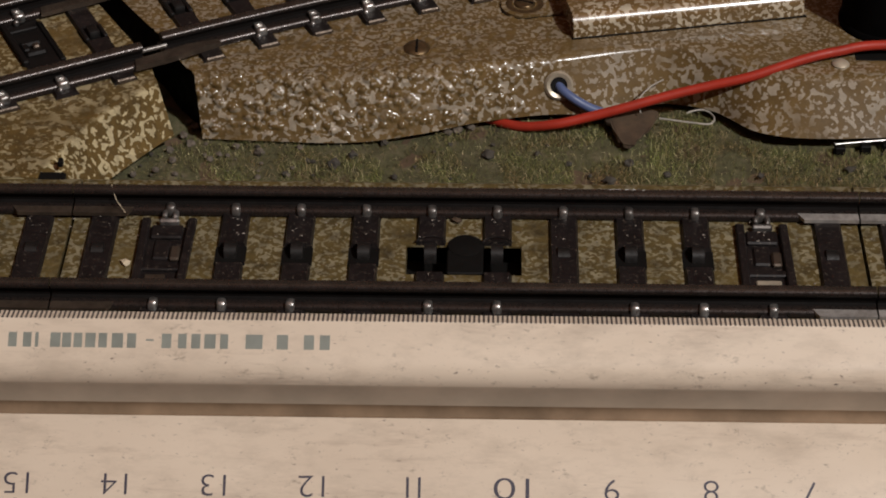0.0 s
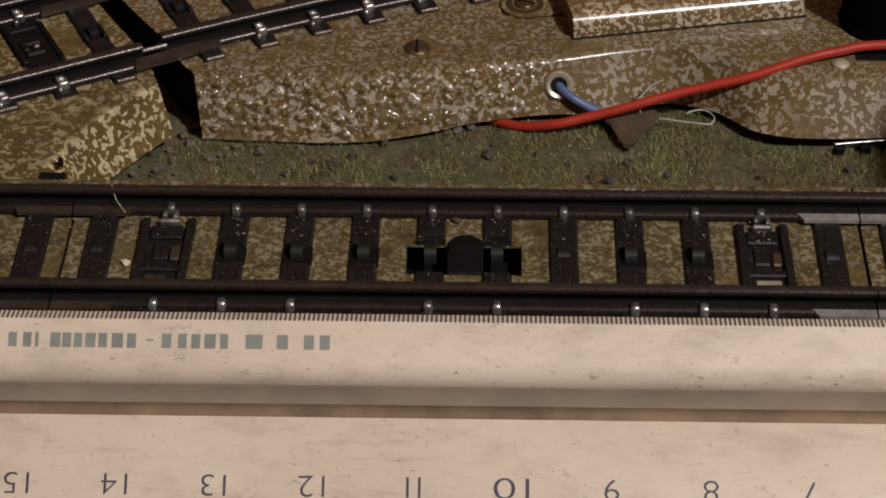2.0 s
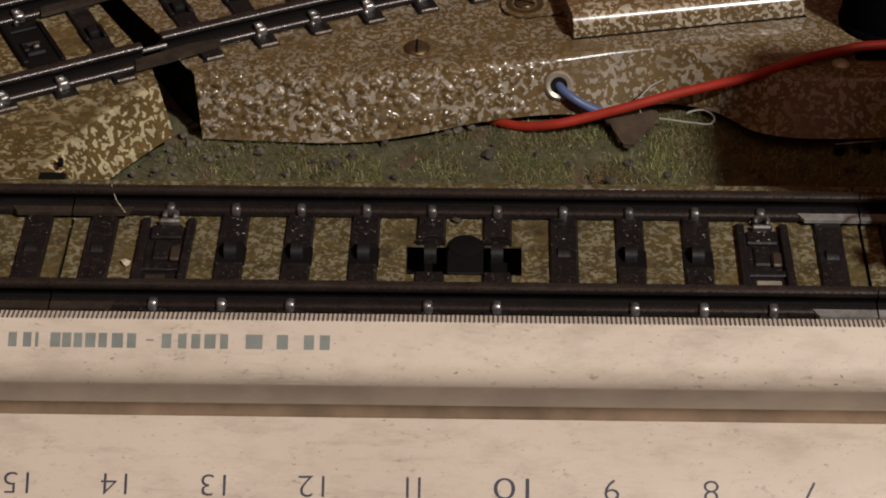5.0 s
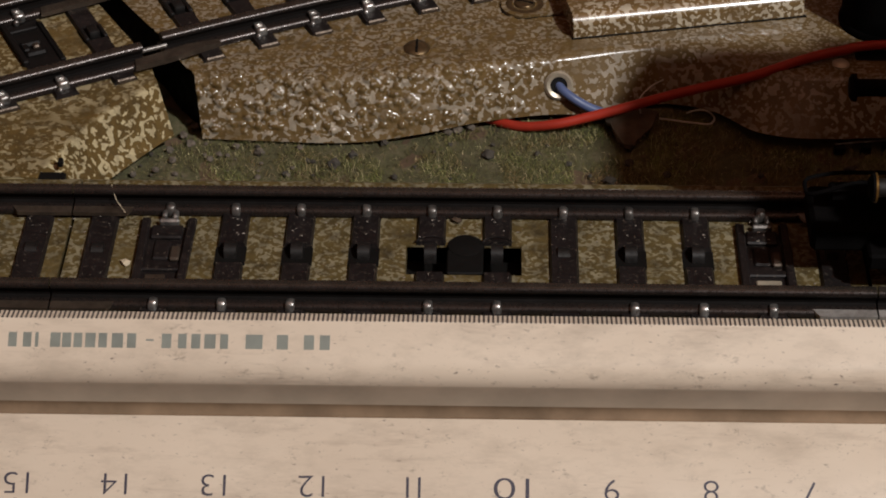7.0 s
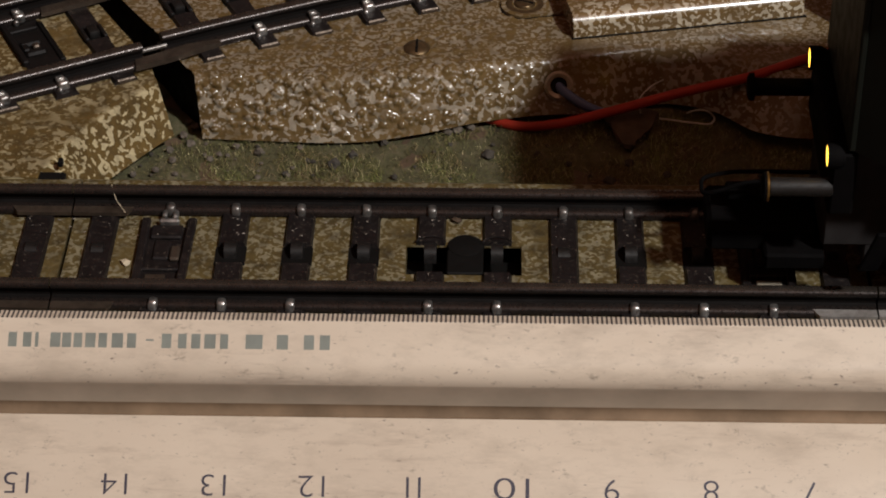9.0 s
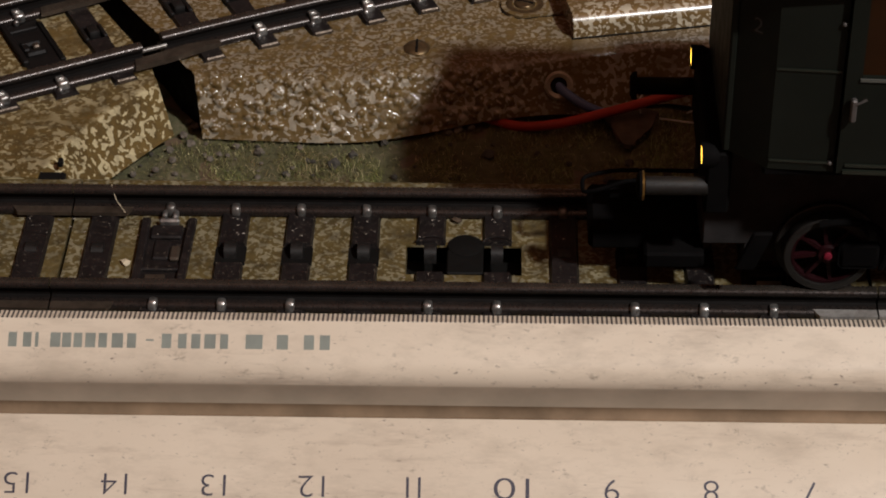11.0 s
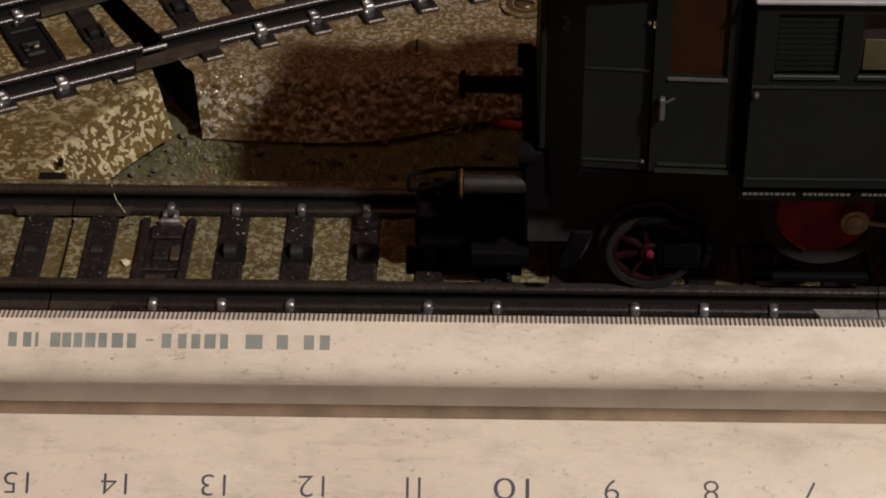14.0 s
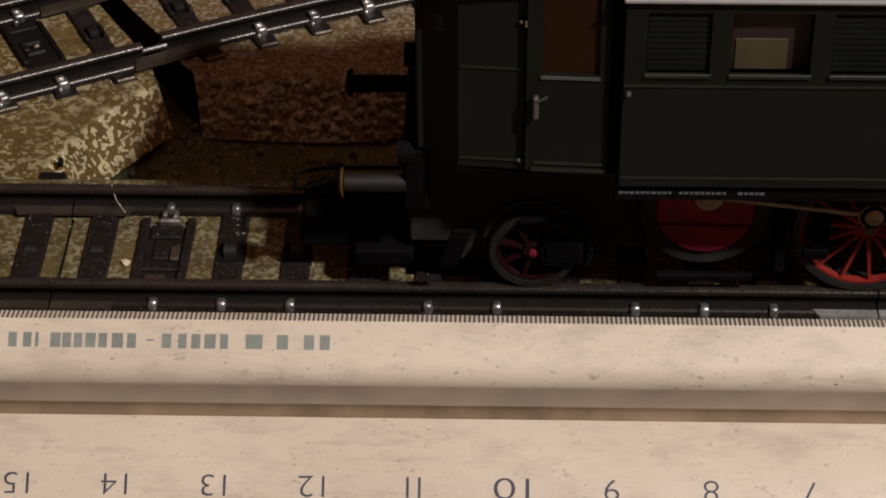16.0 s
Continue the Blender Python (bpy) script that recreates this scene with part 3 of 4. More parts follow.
def branch_sleeper(x, curved, near_end):
    lay = bent if curved else (lambda b: b)
    bm = bmesh.new()
    sleeper_half(bm, x, 1.6, near_end, 7.4)
    sleeper_half(bm, x, 1.6, 10.6, 21.5)
    ob = part("sleeper", lay(bm), SLEEPER_BLACK, BRANCH)
    # black sheet between the halves, painted as the slot's shade
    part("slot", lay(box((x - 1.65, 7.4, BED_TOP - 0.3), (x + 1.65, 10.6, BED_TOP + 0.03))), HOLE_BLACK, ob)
    stud = box((x - 0.75, 8.2, 7.2), (x + 0.75, 10.2, 8.6), 0.35, None, 2)
    box((x - 1.5, 7.5, 7.3), (x - 0.95, 10.6, 8.2), 0.15, stud)
    box((x + 0.95, 7.5, 7.3), (x + 1.5, 10.6, 8.2), 0.15, stud)
    part("contact_stud", lay(stud), DULL_STEEL, ob, "dull steel contact stud", True)
    lip = box((x - 1.2, near_end - 0.1, BED_TOP - 0.1), (x + 1.3, near_end + 0.35, BED_TOP + 0.62), 0.15)
    part("lip", lay(lip), PLATE_DARK, ob, "scuffed sleeper end")


for off in (0.0, 17.7):
    branch_rail(off, -60, -1.45, False)
    branch_rail(off, 0.0, 60, True)
PLATE = prism([(-3.1, -2.35), (1.5, -2.3), (8.6, -1.55), (8.5, -0.75), (4.6, -0.2), (-2.6, -0.75)], 8.1, 8.85)
part("joint_plate", PLATE, PLATE_DARK, BRANCH, "scuffed dark joint plate")
part("joint_plate", prism([(-9.6, 15.3), (-1.2, 15.5), (5.0, 16.2), (4.8, 16.9), (-9.2, 16.9)], 8.1, 8.7), PLATE_DARK, BRANCH, "scuffed dark joint plate")
part("rail_pin", box((-1.6, -0.35, 9.1), (1.9, 0.25, 9.6), 0.12), CLIP_DULL, BRANCH, "bright steel pin bridging the rail joint")
for k in range(8):
    if k == 1:
        continue
    branch_sleeper(-4.8 - 7.6 * k, False, -3.3)
    if k:
        for off in (0.0, 17.7):
            branch_clip(-4.8 - 7.6 * k, off, False)
for k in range(7):
    branch_sleeper(5.5 + 7.4 * k, True, -4.5)
    if k:
        for off in (0.0, 17.7):
            branch_clip(5.5 + 7.4 * k, off, True)


def branch_catch(x):
    """Wide catch plate next to the joint, with its dark edge, block and brown tongue."""
    bm = bmesh.new()
    box((x - 2.5, 1.6, 7.3), (x + 2.2, 16.0, 7.62), 0, bm)
    box((x - 2.8, 5.6, 7.4), (x - 2.0, 16.0, 8.3), 0.15, bm)
    box((x - 1.8, 7.4, 7.4), (x + 1.0, 8.6, 8.1), 0.3, bm)
    box((x - 1.8, 9.8, 7.4), (x + 1.0, 11.0, 8.1), 0.3, bm)
    box((x - 1.8, 8.4, 7.4), (x - 0.9, 10.0, 8.2), 0.2, bm)
    box((x - 2.4, 13.4, 7.4), (x + 1.6, 14.6, 8.1), 0.15, bm)
    ob = part("catch_plate", bm, RAIL_WEB, BRANCH)
    part("edge", box((x + 1.9, 5.0, 7.4), (x + 2.6, 15.0, 7.9), 0.1), HOLE_BLACK, ob, "black edge of the plate")
    part("catch", box((x - 0.4, 8.8, 7.5), (x + 0.5, 9.8, 8.2), 0.2), PLATE_DARK, ob, "brown worn catch")
    part("tongue", box((x - 2.6, 3.0, 7.5), (x + 1.4, 4.6, 7.75), 0.1), PLATE_DARK, ob, "brown worn tongue")
    ends = bmesh.new()
    sleeper_half(ends, x, 1.6, -3.3, 1.4)
    sleeper_half(ends, x, 1.6, 16.2, 21.5)
    part("sleeper", ends, SLEEPER_BLACK, BRANCH)
    for off in (0.0, 17.7):
        branch_clip(x, off, False)


branch_catch(-12.4)

# ---- tin bed to the west of the gap ----
def west_bed():
    top = [(-60, 14.8), (-50.6, 14.8), (-49.2, 19.3), (-45.9, 26.6), (-43.6, 29.6), (-40.8, 33.2), (-39.0, 36.4), (-40.0, 39.4), (-42.8, 44.6), (-51.2, 58.5), (-60, 80), (-140, 80), (-140, 14.8)]
    low = [(-60, 14.8), (-46.4, 14.8), (-45.0, 19.6), (-42.7, 24.0), (-40.4, 27.6), (-38.0, 31.0), (-36.7, 32.4), (-39.6, 39.2), (-42.6, 44.4), (-51.0, 58.5), (-60, 80), (-140, 80), (-140, 14.8)]
    bm, end = bmesh.new(), bmesh.new()
    rings = []
    for s, z in ((1.0, 1.7), (0.97, 2.0), (0.06, 7.15), (0.0, 7.42), (-0.08, 7.5)):
        rings.append([bm.verts.new((a[0] + (b[0] - a[0]) * s, a[1] + (b[1] - a[1]) * s, z)) for a, b in zip(top, low)])
    n = len(top)
    for a, b in zip(rings, rings[1:]):
        for i in range(n):
            j = (i + 1) % n
            # faces towards the gap become a black sheet, painted as shade
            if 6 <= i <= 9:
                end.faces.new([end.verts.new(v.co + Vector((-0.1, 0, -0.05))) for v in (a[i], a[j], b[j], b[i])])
            else:
                bm.faces.new((a[i], a[j], b[j], b[i]))
    bm.faces.new(rings[-1])
    return bm, end


west = thing("branch_roadbed", "glossy ochre tin roadbed with pale camouflage flecks", "roadbed")
WEST_SHELL, WEST_END = west_bed()
part("bed", WEST_SHELL, TIN_PLAIN, west, "", False)
part("bed_end_shade", WEST_END, HOLE_BLACK, west, "black sheet painted as the shaded hollow end of the bed")
part("hem", tube([(-42.9, 23.8, 1.75), (-40.6, 27.3, 1.75), (-38.2, 30.7, 1.75), (-36.8, 32.2, 1.8)], 0.2, 8), TIN_PLAIN, west, "rolled lower edge", True)
part("tab", box((-50.4, 14.2, 6.4), (-47.2, 16.0, 7.5), 0.2), HOLE_BLACK, west, "small black tab at the bed's edge")
part("pin", box((-48.4, 17.2, 7.2), (-47.8, 18.2, 8.0), 0.1), HOLE_BLACK, west)

# ---- wires ----
red_wire = tagged(part("red_wire", tube([(-1.0, 41.5, 0.2), (2.4, 38.9, 0.35), (6.4, 36.8, 0.55), (10.8, 36.2, 1.3), (15.0, 36.7, 2.1), (19.8, 37.2, 3.3), (24.9, 38.2, 4.4), (29.8, 38.9, 5.4), (35.3, 39.3, 6.7),
                                               (41.6, 40.8, 8.25), (46.1, 42.3, 8.6), (52.5, 43.5, 8.9), (70, 43, 8.7), (90, 45, 7.9)], 0.63, 12), RED_PVC, None, "", True),
                  "red plastic insulated wire lying over the turnout's edge", "wire")
blue_wire = tagged(part("blue_wire", tube([(11.2, 41.4, 4.4), (11.6, 40.0, 4.2), (13.2, 38.9, 3.4), (15.2, 38.6, 2.3), (17.5, 38.9, 1.2), (19, 39.6, 0.8)], 0.6, 12), BLUE_PVC, None, "", True),
                   "blue plastic insulated wire coming out of a grommet", "wire")
hook = tagged(part("wire_hook", tube([(24.0, 37.5, 1.5), (26.2, 37.0, 1.5), (28.4, 36.5, 1.5), (30.2, 36.3, 1.5), (30.9, 37.2, 1.6), (30.6, 38.5, 1.6), (29.6, 39.2, 1.7), (28.4, 39.0, 1.7), (27.5, 38.6, 1.6)], 0.12, 8), WIRE_STEEL, None, "", True),
              "thin bare steel wire bent to a hook above the grass", "wire hook")

stub = tagged(part("wire_stub", tube([(21.6, 37.4, 2.3), (21.5, 39.0, 3.4), (22.9, 41.0, 3.9), (24.6, 42.0, 4.4)], 0.09, 8), WIRE_STEEL, None, "", True),
              "thin bare wire stub behind the red wire", "wire stub")
spring = thing("edge_clip", "bright steel strip clipped under the turnout bed's edge", "clip")
part("strip", box((0, -0.12, 1.0), (14.5, 0.12, 1.2), 0.06), CLIP_METAL, spring, "bright bent strip", at=(45.6, 32.7, 0), turn=(0, 0, 9))
for bx0, by0 in ((46.4, 32.9), (49.6, 33.3), (52.4, 33.7)):
    part("lug", box((bx0 - 0.8, by0 - 0.9, -0.4), (bx0 + 0.5, by0 + 0.1, 0.93), 0.1), HOLE_BLACK, spring, "black lug")

# ---- ground with grass fibres ----
soil = bmesh.new()
nx, ny = 150, 40
grid = [[soil.verts.new((-60 + i, 14 + j, -0.25 + 0.45 * noise.noise(Vector((i, j, 0)) / 5.0) + 0.2 * noise.noise(Vector((i, j, 3)) / 1.7))) for j in range(ny + 1)] for i in range(nx + 1)]
for i in range(nx):
    for j in range(ny):
        soil.faces.new((grid[i][j], grid[i + 1][j], grid[i + 1][j + 1], grid[i][j + 1]))
ground = tagged(part("ground", soil, turf_material(), None, "", True), "dry soil-coloured ground under short grass fibres", kind="structure")


def grass():
    rnd = random.Random(5)
    verts, faces = [], []
    for _ in range(70000):
        x, y = rnd.uniform(-46, 62), rnd.uniform(18.5, 44.5)
        if y > along(EDGE_LOW, x) + 0.2 or (x < -36 and y > 24 + (x + 44) * 1.3):
            continue
        thin = noise.noise(Vector((x, y, 7)) / 6.0)
        if thin < -0.2 and rnd.random() < 0.85:
            continue
        if x < -26 and rnd.random() < 0.15 + 0.05 * (-26 - x):
            continue
        a, lean, ln, w = rnd.uniform(0, 6.283), rnd.uniform(0.3, 1.45), rnd.uniform(0.35, 1.25), rnd.uniform(0.02, 0.04)
        dx, dy = math.cos(a), math.sin(a)
        z = -0.3
        b = len(verts)
        mx, my, mz = x + dx * ln * 0.45 * math.sin(lean), y + dy * ln * 0.45 * math.sin(lean), z + ln * 0.6 * math.cos(lean * 0.6)
        tx, ty, tz = x + dx * ln * math.sin(lean), y + dy * ln * math.sin(lean), z + ln * math.cos(lean)
        verts += [(x - dy * w, y + dx * w, z), (x + dy * w, y - dx * w, z), (mx + dy * w * 0.8, my - dx * w * 0.8, mz), (mx - dy * w * 0.8, my + dx * w * 0.8, mz), (tx, ty, tz)]
        faces += [(b, b + 1, b + 2, b + 3), (b + 3, b + 2, b + 4)]
    me = bpy.data.meshes.new("grass")
    me.from_pydata([(p[0] * M, p[1] * M, p[2] * M) for p in verts], [], faces)
    me.materials.append(blade_material())
    return tagged(new("grass", me), "short olive and straw static grass fibres", "grass", kind="stuff")


grass()


def pebble(x, y, r, material, name="stone", label="small grey gravel stone in the grass"):
    rnd = random.Random(int(x * 31 + y * 17))
    bm = bmesh.new()
    bmesh.ops.create_icosphere(bm, subdivisions=2, radius=r)
    for v in bm.verts:
        v.co *= 1 + 0.6 * noise.noise(v.co * (1.3 / r) + Vector((x, y, 0)))
        v.co.z *= 0.72
    ob = part(name, bm, material, None, "", False, (x, y, r * 0.45), (0, 0, rnd.uniform(0, 360)))
    return tagged(ob, label, "stone", "gravel in the grass")


for x, y, r in ((-1.5, 36.4, 0.6), (-2.6, 35.9, 0.5), (0.2, 37.0, 0.55), (-26, 31.0, 0.6), (-32.0, 29.5, 0.45), (-31.0, 30.5, 0.4), (-36.6, 29.0, 0.5), (-37.2, 31.4, 0.5), (-34.8, 32.8, 0.55),
                (-35.8, 34.6, 0.5), (-41.2, 26.0, 0.45), (-40.0, 24.0, 0.4), (-38.5, 27.0, 0.45), (-36, 26.2, 0.4), (-29, 32.3, 0.5), (-21, 32.2, 0.4), (-34.6, 36.6, 0.5), (-35.6, 37.6, 0.45)):
    pebble(x, y, r, STONE_GREY)
for x, y, r in ((2.6, 30.8, 0.75), (-14.3, 30.6, 0.6), (-16.5, 28.6, 0.8), (8.6, 31.2, 0.45), (17.4, 25.4, 0.7), (12.5, 29.2, 0.4), (20.0, 29.4, 0.6), (47.0, 28.4, 0.6), (24.5, 27.0, 0.45), (-22.5, 26.5, 0.4),
                (-9.0, 26.0, 0.4), (36.0, 27.0, 0.4), (-10.5, 33.3, 0.5)):
    pebble(x, y, r, STONE_DARK, "stone", "small dark gravel stone in the grass")

GRAVEL = random.Random(23)
for _ in range(46):
    gx = GRAVEL.uniform(-41, -14) if GRAVEL.random() < 0.6 else GRAVEL.uniform(-14, 55)
    gy = GRAVEL.uniform(19.5, 33.5)
    if gy < 23.5 and gx < -37:
        continue
    if gx < -36 and gy > 30 + (gx + 40) * 1.2:
        continue
    if gx < -20:
        pebble(gx, gy, GRAVEL.uniform(0.16, 0.42), STONE_GREY if GRAVEL.random() < 0.65 else STONE_DARK, "stone", "small worn gravel stone in the grass")
    else:
        pebble(gx, gy, GRAVEL.uniform(0.18, 0.34), STONE_DARK, "stone", "small dark gravel stone in the grass")

flake_bm = prism([(16.4, 37.9), (17.8, 36.2), (18.6, 33.6), (19.3, 32.2), (20.6, 31.9), (21.2, 33.6), (22.8, 35.4), (24.0, 38.6), (21.0, 40.0), (18.5, 39.4)], 0.7, 1.15)
bmesh.ops.subdivide_edges(flake_bm, edges=flake_bm.edges, cuts=3, use_grid_fill=True)
for v in flake_bm.verts:
    v.co += Vector((0.35 * noise.noise(v.co / 0.7), 0.35 * noise.noise(v.co / 0.7 + Vector((9, 0, 0))), 0.25 * noise.noise(v.co / 1.4)))
    v.co.z += 0.1 * max(0.0, v.co.y - 33)
tagged(part("bark_flake", flake_bm, FLAKE), "flat brown flake lying on the grass beside the red wire", "flake")

# ---- ruler ----
def ruler():
    """A grooved triangular scale; its printed face leans 36 degrees and is drawn as s down the face, h out of it."""
    lean, ry, rz = radians(36), -22.23, 15.94
    ob = thing("ruler", "ivory triangular scale ruler with fine ticks, upside-down numbers and dark smudges", "ruler", "", (0, ry, rz), (36, 0, 0))

    def face(y, z):
        dy, dz = y - ry, z - rz
        return dy * math.cos(lean) + dz * math.sin(lean), -dy * math.sin(lean) + dz * math.cos(lean)

    turn = [(-4.1 - 2.75 * math.sin(a), -2.75 + 2.75 * math.cos(a)) for a in [radians(7 * i) for i in range(11)]]
    prof = [face(-20.73, 15.57), (-0.05, -0.01), (-0.3, 0.0), (-3.0, 0.0)] + turn
    prof += [(-7.83, -4.5), (-8.2, -5.0), (-8.8, -5.2), (-9.6, -4.6), (-10.25, -0.12), (-10.4, 0.0), (-18.0, 0.0), (-25.8, 0.0), (-26.3, -0.3)]
    prof += [face(-43.3, -0.4), face(-20.95, -0.4), face(-20.75, 15.2)]
    bm = sweep_x(prof, -205, 115, None, True, 4)
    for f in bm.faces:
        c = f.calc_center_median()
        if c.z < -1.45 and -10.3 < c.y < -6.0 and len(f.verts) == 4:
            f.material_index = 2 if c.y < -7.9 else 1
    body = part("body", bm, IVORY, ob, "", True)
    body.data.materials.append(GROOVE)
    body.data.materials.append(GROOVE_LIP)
    # fine ticks on the bevelled edge
    verts, faces = [], []
    e, r = face(-20.74, 15.575), (-0.05, 0.012)
    for k in range(-165, 160):
        x, b = k * 0.4875, len(verts)
        for dx in (-0.11, 0.11):
            verts += [(x + dx, e[0], e[1] + 0.012), (x + dx, r[0], r[1]), (x + dx, -0.12, 0.012)]
        faces += [(b, b + 1, b + 4, b + 3), (b + 1, b + 2, b + 5, b + 4)]
    me = bpy.data.meshes.new("tick_mark")
    me.from_pydata([(p[0] * M, p[1] * M, p[2] * M) for p in verts], [], faces)
    me.materials.append(INK_TICK)
    tagged(link("tick_mark", me, body, "fine dark ticks along the edge"), kind="stuff")
    # the maker's line, as bars
    line = ((22, 15), (48, 15), (65, 6), (98, 18), (118, 16), (138, 15), (160, 18), (182, 15), (208, 20), (233, 16), (295, 17), (323, 15), (347, 16), (372, 20), (397, 14), (450, 30), (500, 20), (547, 18), (575, 18))
    for c, w in line:
        x, h = -47.35 + c / 17.17, w / 34.4
        part("maker_bar", box((x - h, -3.2, 0.0), (x + h, -1.65, 0.012)), INK_GREEN, body)
    part("maker_bar", box((-32.3, -2.45, 0.0), (-31.5, -2.25, 0.012)), INK_GREEN, body)
    # numbers, read from the far side
    for value in range(5, 18):
        cu = bpy.data.curves.new("number", "FONT")
        cu.body, cu.size, cu.align_x, cu.align_y = str(value), 3.25 * M, "CENTER", "CENTER"
        cu.offset, cu.space_character = -0.04 * M, {10: 0.89, 11: 0.65}.get(value, 0.95)
        tmp = bpy.data.objects.new("number", cu)
        me = bpy.data.meshes.new_from_object(tmp)
        me.transform(Matrix.Diagonal((1.6 if value == 10 else 1.13, 1.0, 1.0, 1.0)))
        me.materials.append(INK_DARK)
        link("number", me, body, "dark upside-down printed number", (-44.4 + (15 - value) * 9.986 + {10: 0.35}.get(value, 0.0), -17.3, 0.014), (0, 0, 180))
    return ob


ruler()

# small debris on the track
def crumb(x, y, z, r, material, label):
    bm = bmesh.new()
    bmesh.ops.create_icosphere(bm, subdivisions=1, radius=r)
    for v in bm.verts:
        v.co *= 1 + 0.4 * noise.noise(v.co * (1.3 / r) + Vector((x, y, 2)))
        v.co.z *= 0.6
        v.co.x *= 1.3
    return tagged(part("crumb", bm, material, None, "", False, (x, y, z), (0, 0, 30 * x)), label, "crumb")


CRUMB = plain_paint("pale_crumb", (0.55, 0.46, 0.32), 0.8)
crumb(-37.8, -2.0, 7.75, 0.5, CRUMB, "pale crumb lying on the speckled roadbed")
crumb(-0.9, 6.6, 7.8, 0.55, FLAKE, "brown crumb lying beside the rail foot")
tagged(part("fibre", tube([(-40.6, 9.0, 10.6), (-40.0, 7.6, 9.6), (-39.2, 6.6, 9.0), (-38.8, 6.2, 8.7)], 0.045, 6), CRUMB, None, "", True), "short pale fibre hanging over the rail", "fibre")

def track_dust():
    """Tiny pale flakes lying on sleepers and roadbed."""
    rnd = random.Random(41)
    verts, faces = [], []
    for _ in range(420):
        x, y = rnd.uniform(-50, 52), rnd.choice((rnd.gauss(3.5, 2.4), rnd.uniform(-7, 7)))
        if abs(y) > 7.0:
            continue
        on_sleeper = abs((x + 41.25 + 3.75) % 7.5 - 3.75) < 1.35
        if not on_sleeper and rnd.random() < 0.5 or -3.4 < y < 2.8:
            continue
        z, r, b = (8.08 if on_sleeper else 7.53), rnd.uniform(0.04, 0.15), len(verts)
        turn = rnd.uniform(0, 6.28)
        for k in range(5):
            a, q = turn + 1.2566 * k, r * rnd.uniform(0.5, 1.2)
            verts.append(((x + 1.5 * q * math.cos(a)) * M, (y + q * math.sin(a)) * M, z * M))
        verts.append((x * M, y * M, (z + 0.06) * M))
        faces += [(b + k, b + (k + 1) % 5, b + 5) for k in range(5)]
    me = bpy.data.meshes.new("dust")
    me.from_pydata(verts, [], faces)
    me.materials.append(plain_paint("pale_dust", (0.26, 0.225, 0.19), 0.8, 0.5, 1.0))
    tagged(new("dust", me), "tiny pale dust specks on the sleepers and roadbed", "dust", kind="stuff")


track_dust()

# ---- locomotive ----
# its space: x from the buffer plates towards its rear, y from the track's middle, z from the rail's top
def loco_wheel(parent, name, x, y, r, spokes, hub_r, crank, out):
    """A wheel in its own space, axle along y; out is the side that shows."""
    ob = new(name)
    ob.parent = parent
    ob.matrix_basis = pose(x * M, 0, (r if name != "jackshaft" else 10.3) * M)
    tagged(ob, {"pilot_wheel": "small pilot wheel with dark red spokes", "driving_wheel": "large spoked red driving wheel"}.get(name, "solid red jackshaft wheel with counterweight"))
    return ob


def wheel_mesh(r, spokes, w, rim):
    bm = bmesh.new()
    n = 40
    for k in range(spokes):
        a = 2 * math.pi * (k + 0.3) / spokes
        c, s = math.cos(a), math.sin(a)
        b0, b1 = w, w * 0.75
        vs = []
        for rr, b in ((0.6, b0), (r - rim + 0.1, b1)):
            for yy in (-0.35, 0.35):
                for sg in (-1, 1):
                    vs.append(bm.verts.new((c * rr - s * b * sg, yy, s * rr + c * b * sg)))
        for q in ((0, 1, 3, 2), (4, 6, 7, 5), (0, 4, 5, 1), (2, 3, 7, 6), (0, 2, 6, 4), (1, 5, 7, 3)):
            bm.faces.new([vs[i] for i in q])
    lathe([(0.2, -0.75), (1.0, -0.7), (1.15, -0.3), (1.15, 0.4)], "y", 20, (0, 0, 0), bm)
    return bm


def rim_ring(r0, r1, y0, y1, n=44):
    bm = bmesh.new()
    prof = [(r0, y0), (r1 - 0.12, y0), (r1, y0 + 0.12), (r1, y1), (r0, y1)]
    rings = []
    for i in range(n):
        a = 2 * math.pi * i / n
        rings.append([bm.verts.new((q * math.cos(a), h, q * math.sin(a))) for q, h in prof])
    for i in range(n):
        a, b = rings[i], rings[(i + 1) % n]
        for k in range(len(prof)):
            j = (k + 1) % len(prof)
            bm.faces.new((a[k], a[j], b[j], b[k]))
    return bm


loco = thing("locomotive", "dark green toy electric locomotive with black frame and red wheels", "locomotive")
LEN = 142.0
WHEELS, RODS = [], []


def side_wall(points, z0, z1, s):
    """A wall on side s from plan points (x, y), 0.8 thick, as a prism."""
    outer = [(x, s * y) for x, y in points]
    inner = [(x, s * (y - 0.8)) for x, y in reversed(points)]
    return prism(outer + inner, z0, z1)


